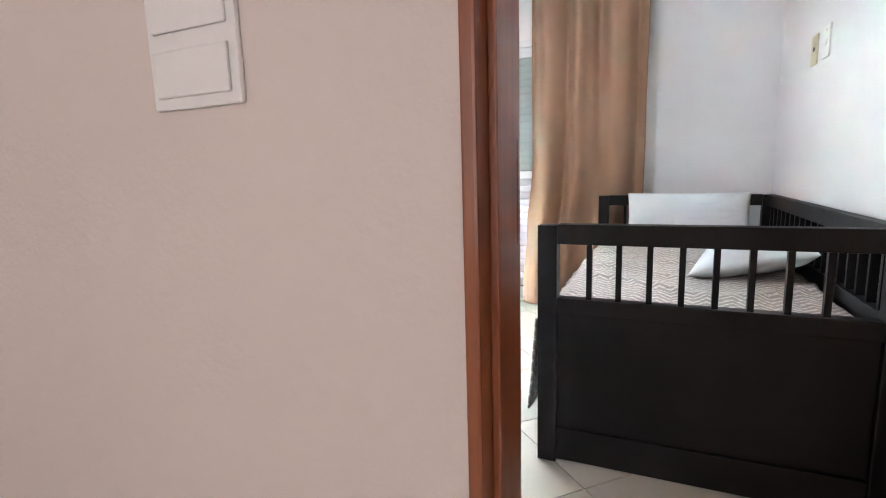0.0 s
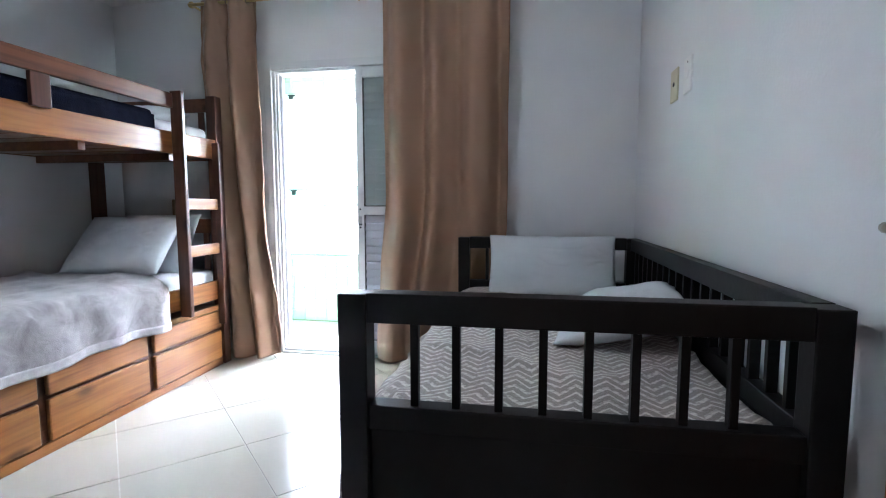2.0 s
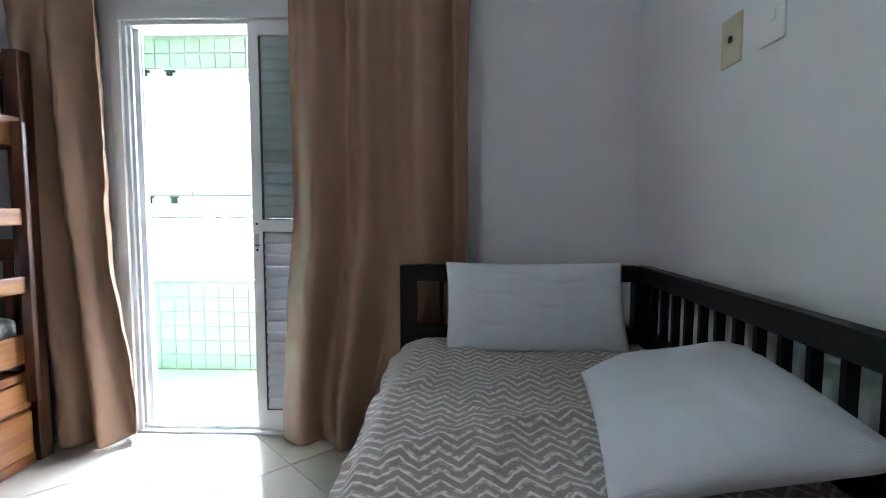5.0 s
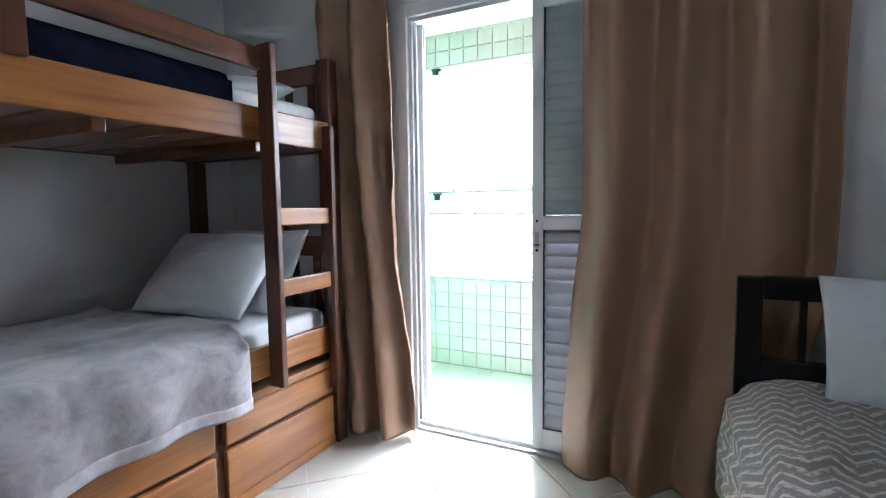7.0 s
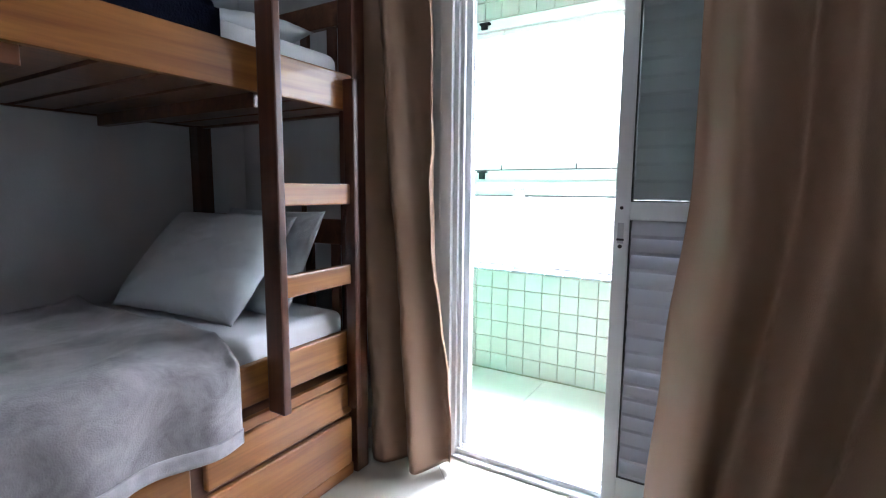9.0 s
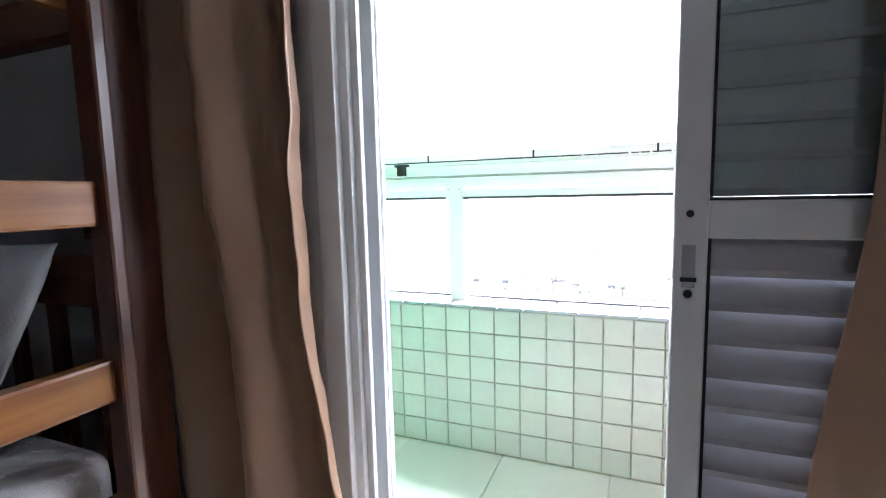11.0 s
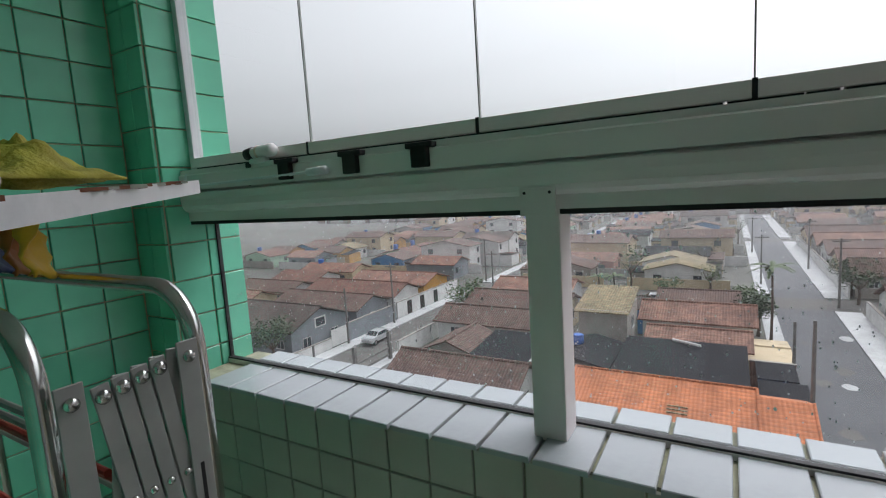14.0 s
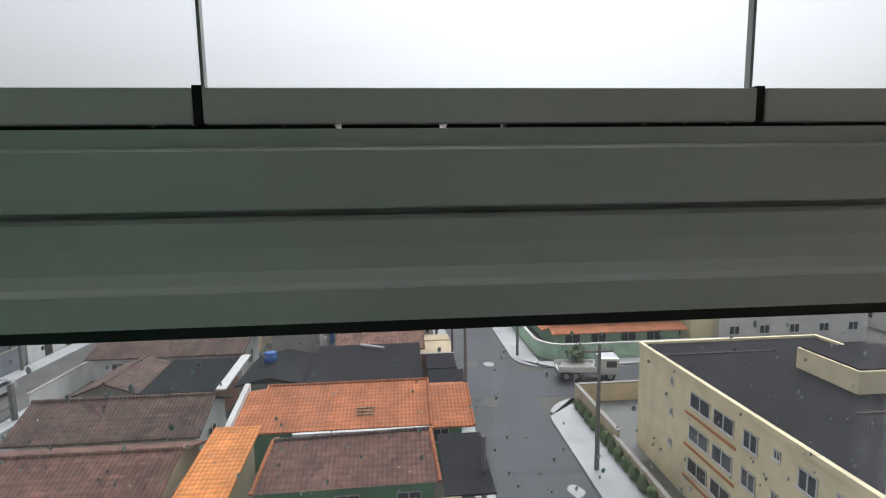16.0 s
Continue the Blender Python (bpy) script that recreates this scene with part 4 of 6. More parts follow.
glazing = thing("balcony_glazing", -0.3, 5.84, 1.26, "frameless folding glass panels above the guard rail", "glazing", kind="structure")
seams = [XL, -2.249, -1.766, -1.285, -0.808, -0.33, 0.15, 0.63, 1.11, 1.59, BXR]
for a, b in zip(seams, seams[1:]):
    g = part("glass_panel", box(a + 0.003, b - 0.003, 5.836, 5.845, 1.29, 2.10), "glass", glazing, "clear folding glass panel")
    g.visible_shadow = False
    part("bottom_channel", box(a + 0.004, b - 0.004, 5.822, 5.859, 1.271, 1.300, 0.002), "rail", g)
    part("top_channel", box(a + 0.004, b - 0.004, 5.822, 5.859, 2.09, 2.12, 0.002), "rail", g)
    if a > XL:
        part("edge_seal", box(a - 0.004, a + 0.004, 5.824, 5.857, 1.271, 1.302), "rubber", g)
        part("edge_strip", box(a - 0.0014, a + 0.0014, 5.837, 5.844, 1.302, 2.09), "rack_grey", g)
part("top_track", box(XL, BXR, 5.80, 5.90, 2.125, 2.185, 0.003), "rail", glazing)
# black strip filling the gap below the channels, with random breaks
gap_strip, bx, br = bmesh.new(), XL, random.Random(17)
while bx < BXR - 0.06:
    ln = br.uniform(0.03, 0.14)
    box(bx, bx + ln, 5.83, 5.852, 1.264, 1.271, bm=gap_strip)
    bx += ln + br.uniform(0.002, 0.007)
part("bottom_track", gap_strip, "rubber", glazing, "black strip with breaks in the gap under the glass")
part("side_seal", box(XL, XL + 0.005, 5.883, 5.895, 0.65, 1.10), "rubber", glazing)
part("side_strip", box(XL, XL + 0.022, 5.825, 5.858, 1.262, 2.12, 0.002), "alu", glazing)

for i, x in enumerate((-2.285, -2.07, -1.88)):
    for z, up in ((1.235, 1), (2.145, -1)):
        k = thing("glass_latch", x, 5.79, z, "small black plastic latch on the glazing track", "latch", "glazing latches")
        part("body", box(x - 0.020, x + 0.020, 5.768, 5.786, z - 0.026 * (1 if up > 0 else 0.6), z + 0.02, 0.003), "rubber", k)
        part("wing", box(x - 0.034, x + 0.034, 5.770, 5.815, z + 0.014, z + 0.026, 0.003), "rubber", k)
sp = thing("lock_cylinder", -2.41, 5.80, 1.28, "white lock cylinder with keys hanging at the glazing", "lock")
part("cylinder", tube([(-2.425, 5.800, 1.288), (-2.40, 5.800, 1.288), (-2.398, 5.800, 1.289), (-2.352, 5.800, 1.291), (-2.345, 5.800, 1.291)], [0.0145, 0.0145, 0.0175, 0.0175, 0.013], 16), "plate", sp, smooth=True)
part("collar", tube([(-2.404, 5.800, 1.2885), (-2.398, 5.800, 1.2885)], 0.0185, 16), "cream_rope", sp, smooth=True)
part("cap", tube([(-2.452, 5.800, 1.286), (-2.425, 5.800, 1.288)], [0.0155, 0.017], 14), "rubber", sp, smooth=True)
part("key", join(box(-2.449, -2.428, 5.786, 5.792, 1.238, 1.264, 0.004), box(-2.441, -2.437, 5.787, 5.79, 1.202, 1.242)), "rubber", sp)
part("lower_cylinder", tube([(-2.430, 5.795, 1.2645), (-2.372, 5.795, 1.2665)], 0.0095, 12), "plate", sp, smooth=True)
rd = thing("pull_rod", -2.6, 5.78, 1.22, "thin white rod resting along the guard rail", "rod")
part("rod", tube([(-2.72, 5.772, 1.213), (-2.18, 5.770, 1.222)], 0.0035, 8), "alu", rd)
part("tip", tube([(-2.20, 5.770, 1.2215), (-2.14, 5.769, 1.223)], 0.010, 10), "alu", rd, smooth=True)
part("arm", tube([(-2.725, 5.765, 1.19), (-2.715, 5.79, 1.25)], 0.007, 8), "alu", rd)
part("arm", tube([(-2.735, 5.755, 1.20), (-2.715, 5.775, 1.20)], 0.012, 8), "alu", rd)

# ---- shelf in the balcony corner, cloth and bags ----
SH = ((-1.535, 4.862), (-2.03, 5.37), (-2.90, 5.37), (-2.90, 4.862))
bm = prism(SH, 0, 0.02)
for v in bm.verts:
    t = (v.co.x + 1.535) / (-2.03 + 1.535)
    v.co.z += 1.142 + 0.036 * min(max(t, 0), 1.0) - 0.0
shelf = thing("corner_shelf", -2.4, 5.1, 1.16, "chipped white board shelf in the balcony corner", "shelf")
part("board", bm, "shelf", shelf)
for k in range(26):
    t = random.random()
    x, y = -1.535 + (-2.03 + 1.535) * t, 4.862 + (5.37 - 4.862) * t
    z = 1.142 + 0.036 * t + 0.0195
    r = random.uniform(0.002, 0.006)
    part("chip", box(x - r * 1.5, x + r * 1.2, y - r * 1.5, y + r * 1.5, z - random.uniform(0.001, 0.003), z + 0.0012), "ptile" if k % 3 == 0 else "jamb_wood", shelf)
part("bracket", box(-2.50, -2.47, 4.862, 5.2, 1.10, 1.155, 0.003), "alu", shelf)
part("bracket", box(-2.895, -2.865, 4.862, 5.2, 1.10, 1.155, 0.003), "alu", shelf)


def cloth(u, v):
    a, b = u * 2 - 1, v * 2 - 1
    h = 0.036 * max(0, 1 - a * a) ** 0.7 * max(0, 1 - b * b) ** 0.6
    h *= 1 + 1.3 * noise.noise(Vector((u * 4, v * 4, 3))) + 0.8 * abs(noise.noise(Vector((u * 9, v * 7, 8))))
    return (-2.12 + a * 0.13 - b * 0.03 + 0.02 * noise.noise(Vector((v * 5, 1, 1))), 5.15 + b * 0.11 + 0.02 * noise.noise(Vector((u * 5, 2, 1))), 1.203 + h)


solid("cleaning_cloth", sheet(cloth, 30, 26, 0.003), "yellow_cloth", "crumpled olive-yellow cloth lying on the shelf", "cloth", smooth=True)
coil = thing("rope_coil", -1.63, 4.98, 1.165, "thick cream rope coiled on the shelf with dark and wooden grips", "rope")


def roll(cx, cy, cz, r, wall_r, length, yaw, squash=1.0, lean=0.0):
    """A loop of thick rope seen end on, drawn out along its own y."""
    b = bmesh.new()
    rows = []
    for d, w in ((0.0, wall_r * 0.55), (0.004, wall_r), (length * 0.5, wall_r), (length - 0.004, wall_r), (length, wall_r * 0.5)):
        rows.append([[b.verts.new(((r + o * w) * math.cos(a), d, (r + o * w) * squash * math.sin(a))) for a in [2 * math.pi * k / 28 for k in range(28)]] for o in (-1, 1)])
    for (i0, o0), (i1, o1) in zip(rows, rows[1:]):
        for k in range(28):
            q = (k + 1) % 28
            b.faces.new((o0[k], o0[q], o1[q], o1[k]))
            b.faces.new((i0[q], i0[k], i1[k], i1[q]))
    for i0, o0 in (rows[0], rows[-1]):
        for k in range(28):
            q = (k + 1) % 28
            b.faces.new((i0[k], i0[q], o0[q], o0[k]))
    for v in b.verts:
        v.co *= 1 + 0.06 * noise.noise(v.co * 30)
    bmesh.ops.recalc_face_normals(b, faces=b.faces)
    return at_pose(b, Matrix.Translation((cx, cy, cz)) @ Matrix.Rotation(radians(yaw), 4, "Z") @ Matrix.Rotation(radians(lean), 4, "Y"))


part("loop", roll(-1.664, 4.972, 1.2125, 0.0155, 0.0042, 0.045, 62), "cream_rope", coil, smooth=True)
part("loop", roll(-1.657, 4.979, 1.186, 0.0120, 0.0042, 0.05, 56, 0.72, 28), "cream_rope", coil, smooth=True)
part("loop", roll(-1.685, 4.985, 1.186, 0.0115, 0.0042, 0.04, 64, 0.8, -20), "cream_rope", coil, smooth=True)
part("dark_grip", tube([(-1.640, 4.954, 1.197), (-1.642, 4.9555, 1.197), (-1.70, 4.99, 1.193)], [0.013, 0.0155, 0.0155], 20), "rubber", coil, "black foam grip", smooth=True)
grip = bmesh.new()
bmesh.ops.create_uvsphere(grip, u_segments=20, v_segments=12, radius=0.0185)
for v in grip.verts:
    v.co.y *= 1.5
    v.co *= 1 + 0.08 * noise.noise(v.co * 40)
part("wooden_grip", at_pose(grip, Matrix.Translation((-1.668, 4.980, 1.170)) @ Matrix.Rotation(radians(55), 4, "Z")), "wood_grip", coil, "worn beige wooden grip", smooth=True)
part("tail", tube([(-1.674, 4.988, 1.182), (-1.682, 4.997, 1.187), (-1.695, 5.012, 1.182), (-1.72, 5.02, 1.181)], 0.0045, 8), "cream_rope", coil, smooth=True)


pk = thing("printed_bag", -2.16, 5.3, 1.05, "yellow, red and blue printed plastic bag hanging under the shelf", "bag")
for name, m, x0, x1 in (("print", "bag_yellow", -2.17, -2.115), ("print", "bag_red", -2.23, -2.17), ("print", "bag_blue", -2.30, -2.23)):
    part(name, sheet(lambda u, v: (x0 + (x1 - x0) * u, 5.19 + 0.02 * math.sin(u * 4 + v * 3) + 0.012 * noise.noise(Vector((u * 5 + x0 * 9, v * 5, 2))), 1.075 + 0.095 * v + 0.006 * math.sin(u * 9)), 8, 10, 0.003), m, pk, smooth=True)

# ---- folded drying rack ----
rack = thing("drying_rack", -2.1, 5.15, BZ, "folded accordion clothes drying rack of chromed tube", "drying rack")
for y in (5.070, 5.222):
    path = [(-1.85, y, BZ + 0.012)] + [(-1.85, y, 0.995)] + arc((-1.92, y, 0.997), 0.07, 0, 90, 10, "xz")[1:] + arc((-2.48, y, 0.997), 0.07, 90, 180, 10, "xz") + [(-2.55, y, BZ + 0.012)]
    fr = part("tube_frame", tube(path, 0.0105, 14), "chrome", rack, "chromed steel tube", smooth=True)
    for x in (-1.85, -2.55):
        part("foot", tube([(x, y, BZ), (x, y, BZ + 0.04)], 0.014, 10), "rubber", fr)
for i, (z, m) in enumerate(((0.960, "rack_grey"), (0.932, "rack_grey"), (0.905, "red_bar"), (0.888, "red_bar"), (0.865, "rack_grey"), (0.835, "red_bar"), (0.80, "rack_grey"), (0.76, "rack_grey"), (0.72, "red_bar"))):
    y = 5.088 + 0.012 * (i % 5)
    part("cross_bar", tube([(-1.842, y, z), (-2.558, y, z)], 0.0042, 8), m, rack)
for x, out in ((-1.834, 1), (-2.566, -1)):
    def flat(y0, z0, y1, z1, w, layer, ends=0.012):
        """A riveted strip from (y0, z0) to (y1, z1) in the rack's end plane."""
        run = math.hypot(y1 - y0, z1 - z0)
        b = box(-0.0012, 0.0012, -w / 2, w / 2, -run - ends, ends, 0.0009, segs=1)
        return at_pose(b, Matrix.Translation((x + out * layer, y0, z0)) @ Matrix.Rotation(math.atan2(y1 - y0, z0 - z1), 4, "X"))

    def rivet(y, z, parent, r=0.0072, layer=0.006):
        part("rivet", tube([(x, y, z), (x + out * (layer + 0.002), y, z), (x + out * (layer + 0.0045), y, z)], [r, r, r * 0.45], 12), "chrome", parent, smooth=True)
    for k in range(5):
        y = 5.112 + 0.0182 * k
        if k > 0:
            back = part("scissor_arm", flat(y, 0.986 + 0.003 * k, y - 0.028, 0.762, 0.0165, 0.0005), "rack_grey", rack, "grey riveted scissor strip")
        if k < 4:
            arm = part("scissor_arm", flat(y, 0.986 + 0.003 * k, y + 0.028, 0.762, 0.0165, 0.0045), "rack_grey", rack, "grey riveted scissor strip")
            rivet(y, 0.986 + 0.003 * k, arm)
            rivet(y + 0.0145, 0.872, arm, 0.0045, 0.0052)
            rivet(y + 0.028, 0.762, arm, 0.0055, 0.0052)
    for y, z0, z1 in ((5.085, 0.71, 0.990), (5.197, 0.775, 0.998)):
        mount = part("mount_plate", flat(y, z1, y + 0.001, z0, 0.024, 0.0075, 0.018), "rack_grey", rack, "grey slotted end strip")
        rivet(y, z1, mount, 0.0068, 0.009)
        rivet(y, z0, mount, 0.0068, 0.009)
        part("slot", box(x + out * 0.0086, x + out * 0.0090, y - 0.0022, y + 0.0022, z0 + 0.025, z0 + 0.10), "rubber", mount)
part("clamp", join(tube([(-1.85, 5.222, 0.722), (-1.85, 5.222, 0.764)], 0.017, 12), join(box(-1.842, -1.814, 5.209, 5.236, 0.738, 0.762, 0.005), box(-1.83, -1.816, 5.232, 5.244, 0.748, 0.772, 0.004))), "rubber", rack, "black plastic clamp")

# ---- the town below ----
G = -17.0
ground = solid("ground", box(-900, 900, -300, 1500, G - 0.5, G), "ground", "wet earth and yards between the houses", "ground", "structure")
S1, S2 = (3.9, 10.1), (-39.9, -33.9)     # the two streets that run away from the building


def strip(name, pts, z1, mat, label, cat):
    return solid(name, prism(pts, G + 0.004, z1), mat, label, cat, "structure")


def rect(x0, x1, y0, y1):
    return [(x0, y0), (x1, y0), (x1, y1), (x0, y1)]


strip("road", rect(*S1, -60, 700), G + 0.02, "asphalt", "wet dark asphalt street", "road")
strip("road", rect(*S2, -60, 700), G + 0.02, "dirt_road", "worn grey street between house walls", "road")
strip("road", rect(S1[1], 300, 45.5, 51.5), G + 0.022, "asphalt", "wet asphalt side street", "road")
strip("road", rect(-300, 300, 80, 86.5), G + 0.024, "dirt_road", "cross street", "road")
strip("road", rect(-300, 300, 150, 157), G + 0.024, "dirt_road", "cross street", "road")
strip("road", rect(-300, 300, 236, 243), G + 0.024, "dirt_road", "cross street", "road")


def corner_strip(x0, x1, y0, y1, r=4.0, low=True):
    """A pavement with one rounded corner."""
    pts = [(x1, y0), (x1, y1)] if low else [(x1, y0)]
    if low:
        return pts + [(x0 + r, y1)] + [(x0 + r + r * math.cos(a), y1 - r + r * math.sin(a)) for a in [radians(90 + 90 * k / 8) for k in range(1, 9)]] + [(x0, y0)]
    return [(x1, y0), (x1, y1), (x0, y1), (x0, y0 + r)] + [(x0 + r + r * math.cos(a), y0 + r + r * math.sin(a)) for a in [radians(180 + 90 * k / 8) for k in range(1, 9)]]


for y0, y1 in ((-20, 79.5), (87, 149.5), (157.5, 235)):
    strip("pavement", rect(S1[0] - 1.6, S1[0], y0, y1), G + 0.14, "sidewalk", "grey concrete pavement with a kerb", "pavement")
    strip("pavement", rect(S2[1], S2[1] + 1.5, y0, y1), G + 0.14, "sidewalk", "narrow concrete pavement", "pavement")
    strip("pavement", rect(S2[0] - 2.0, S2[0], y0, y1), G + 0.14, "sidewalk", "pale concrete pavement before house walls", "pavement")
strip("pavement", corner_strip(S1[1], S1[1] + 3.0, -20, 44.8), G + 0.15, "sidewalk", "pale pavement with a rounded street corner", "pavement")
strip("pavement", corner_strip(S1[1], S1[1] + 2.6, 52.2, 79.5, 3.5, False), G + 0.15, "sidewalk", "pale pavement with a rounded street corner", "pavement")
for y0, y1 in ((87, 149.5), (157.5, 235)):
    strip("pavement", rect(S1[1], S1[1] + 2.6, y0, y1), G + 0.14, "sidewalk", "pale concrete pavement", "pavement")
strip("pavement", rect(S1[1] + 2.6, 60, 52.2, 53.8), G + 0.145, "sidewalk", "pavement of the side street", "pavement")
# pale flat patches strewn over the asphalt
patch_rnd = random.Random(5)
for k in range(9):
    x, y, r = patch_rnd.uniform(4.4, 9.5), patch_rnd.uniform(22, 70), patch_rnd.uniform(0.4, 0.9)
    strip("road_patch", [(x + r * math.cos(a) * patch_rnd.uniform(0.7, 1.1), y + 1.3 * r * math.sin(a) * patch_rnd.uniform(0.8, 1.1)) for a in [2 * math.pi * i / 12 for i in range(12)]], G + 0.026, "sidewalk" if k % 2 else "dirt_road", "pale patch on the asphalt", "road patch")
# wavy paving bands along the near pavement
for k in range(44):
    y = 18 + k * 0.62
    pav = solid("paving_band", prism([(2.5 + 1.35 * i / 8, y + 0.10 * math.sin(i * 1.57)) for i in range(9)] + [(2.5 + 1.35 * i / 8, y + 0.2 + 0.10 * math.sin(i * 1.57)) for i in range(8, -1, -1)], G + 0.141, G + 0.148), "rack_grey", "dark wavy band set in the pavement", "paving", "structure")


def gable(x0, x1, y0, y1, z, rise, axis="x", over=0.45, thick=0.14):
    """A pitched roof, its ridge along x or y."""
    b = bmesh.new()
    x0, x1, y0, y1 = x0 - over, x1 + over, y0 - over, y1 + over
    for t in (0.0, -thick):
        if axis == "x":
            ym = (y0 + y1) / 2
            rows = [[(x0, y0, z + t), (x1, y0, z + t)], [(x0, ym, z + rise + t), (x1, ym, z + rise + t)], [(x0, y1, z + t), (x1, y1, z + t)]]
        else:
            xm = (x0 + x1) / 2
            rows = [[(x0, y0, z + t), (x0, y1, z + t)], [(xm, y0, z + rise + t), (xm, y1, z + rise + t)], [(x1, y0, z + t), (x1, y1, z + t)]]
        vs = [[b.verts.new(p) for p in r] for r in rows]
        for r0, r1 in zip(vs, vs[1:]):
            b.faces.new((r0[0], r0[1], r1[1], r1[0]))
    b.verts.ensure_lookup_table()
    v = b.verts[:]
    for i, j in ((0, 1), (4, 5)):
        b.faces.new((v[i], v[j], v[j + 6], v[i + 6]))
    for i, j in ((0, 2), (2, 4), (1, 3), (3, 5)):
        b.faces.new((v[i], v[j], v[j + 6], v[i + 6]))
    bmesh.ops.recalc_face_normals(b, faces=b.faces)
    return b


def slope(x0, x1, y0, y1, z_lo, z_hi, along="y", thick=0.12):
    """A roof of one slope, rising along y or x."""
    b = box(x0, x1, y0, y1, -thick, 0)
    for v in b.verts:
        t = (v.co.y - y0) / (y1 - y0) if along == "y" else (v.co.x - x0) / (x1 - x0)
        v.co.z += z_lo + (z_hi - z_lo) * t
    return b


def gable_walls(x0, x1, y0, y1, z, h, rise, axis="x"):
    b = box(x0, x1, y0, y1, z, z + h)
    k = 0.86
    if axis == "x":
        ym = (y0 + y1) / 2
        for x in (x0, x1):
            s = 0.15 if x == x0 else -0.15
            p = [b.verts.new((xx, yy, zz)) for xx in (x, x + s) for yy, zz in ((y0, z + h), (y1, z + h), (ym, z + h + rise * k))]
            b.faces.new(p[:3]); b.faces.new(p[3:][::-1])
            for i in range(3):
                j = (i + 1) % 3
                b.faces.new((p[i], p[j], p[j + 3], p[i + 3]))
    else:
        xm = (x0 + x1) / 2
        for y in (y0, y1):
            s = 0.15 if y == y0 else -0.15
            p = [b.verts.new((xx, yy, zz)) for yy in (y, y + s) for xx, zz in ((x0, z + h), (x1, z + h), (xm, z + h + rise * k))]
            b.faces.new(p[:3]); b.faces.new(p[3:][::-1])
            for i in range(3):
                j = (i + 1) % 3
                b.faces.new((p[i], p[j], p[j + 3], p[i + 3]))
    bmesh.ops.recalc_face_normals(b, faces=b.faces)
    return b


def window(parent, face, at, u, w, z0, z1, trim="wall_white"):
    """A window on a wall; face '-y', '+y', '-x' or '+x' at that coordinate, centred at u."""
    s = -1 if face[0] == "-" else 1
    d0, d1, d2 = sorted((at - s * 0.05, at + s * 0.02)), sorted((at, at + s * 0.045)), sorted((at, at + s * 0.10))

    def bx(d, a0, a1, c0, c1):
        return box(d[0], d[1], a0, a1, c0, c1) if face[1] == "x" else box(a0, a1, d[0], d[1], c0, c1)
    wdw = part("window", bx(d0, u - w / 2, u + w / 2, z0, z1), "win_glass", parent)
    part("frame", join(join(bx(d1, u - w / 2, u - w / 2 + 0.06, z0, z1), bx(d1, u + w / 2 - 0.06, u + w / 2, z0, z1)), join(bx(d1, u - 0.03, u + 0.03, z0, z1), bx(d1, u - w / 2, u + w / 2, z1 - 0.07, z1))), trim, wdw)
    part("sill", bx(d2, u - w / 2 - 0.08, u + w / 2 + 0.08, z0 - 0.08, z0), trim, wdw)


def house(x0, x1, y0, y1, wallc, roofc, h=3.0, rise=1.2, axis="x", label="", wins=True, over=0.45):
    hs = thing("house", (x0 + x1) / 2, (y0 + y1) / 2, G, label or "single-storey rendered house with a tiled roof", "house", "houses of the town")
    part("wall", gable_walls(x0, x1, y0, y1, G, h, rise, axis), wallc, hs)
    part("roof", gable(x0, x1, y0, y1, G + h + 0.06, rise, axis, over), roofc, hs)
    rr = random.Random(int(x0 * 7 + y0 * 13))
    part("ridge", (tube([(x0 - over, (y0 + y1) / 2, G + h + rise + 0.07), (x1 + over, (y0 + y1) / 2, G + h + rise + 0.07)], 0.13, 6) if axis == "x" else tube([((x0 + x1) / 2, y0 - over, G + h + rise + 0.07), ((x0 + x1) / 2, y1 + over, G + h + rise + 0.07)], 0.13, 6)), roofc, hs)
    if wins:
        n = max(1, int((x1 - x0) / 3.4))
        for k in range(n):
            u = x0 + (x1 - x0) * (k + 0.5) / n
            window(hs, "-y", y0, u, 1.2, G + 1.5, G + 2.45)
        n = max(1, int((y1 - y0) / 3.6))
        for k in range(n):
            window(hs, "-x" if x0 > 0 else "+x", x0 if x0 > 0 else x1, y0 + (y1 - y0) * (k + 0.5) / n, 1.3, G + 1.1, G + 2.3)
    return hs


def yard_wall(x0, x1, y0, y1, h, mat, label):
    w = thing("yard_wall", (x0 + x1) / 2, (y0 + y1) / 2, G, label, "wall", "yard walls")
    part("wall", box(x0, x1, y0, y1, G, G + h), mat, w)
    part("coping", box(x0 - 0.05, x1 + 0.05, y0 - 0.05, y1 + 0.05, G + h, G + h + 0.08), "wall_dirty", w)
    return w


# houses between the two streets, right row: from the near one outwards
near = thing("house", -4.2, 31.1, G, "green-walled house with an old red-brown hipped tile roof", "house", "houses of the town")
part("wall", box(-8.8, 0.1, 29.4, 34.3, G, G + 3.1), "wall_green", near)
hip = bmesh.new()
eave = [hip.verts.new(p) for p in ((-9.15, 28.95, G + 3.1), (0.45, 29.1, G + 3.1), (0.45, 34.8, G + 3.1), (-9.15, 34.6, G + 3.1))]
top = [hip.verts.new(p) for p in ((-8.7, 31.85, G + 4.42), (0.12, 32.3, G + 4.42))]
for f in ((eave[0], eave[1], top[1], top[0]), (eave[2], eave[3], top[0], top[1]), (eave[3], eave[0], top[0]), (eave[1], eave[2], top[1]), eave[::-1]):
    hip.faces.new(f)
bmesh.ops.recalc_face_normals(hip, faces=hip.faces)
ends = [(v.co.x, v.co.y, v.co.z + 0.02) for v in (eave + top)]
part("roof", hip, "roof_rust", near)
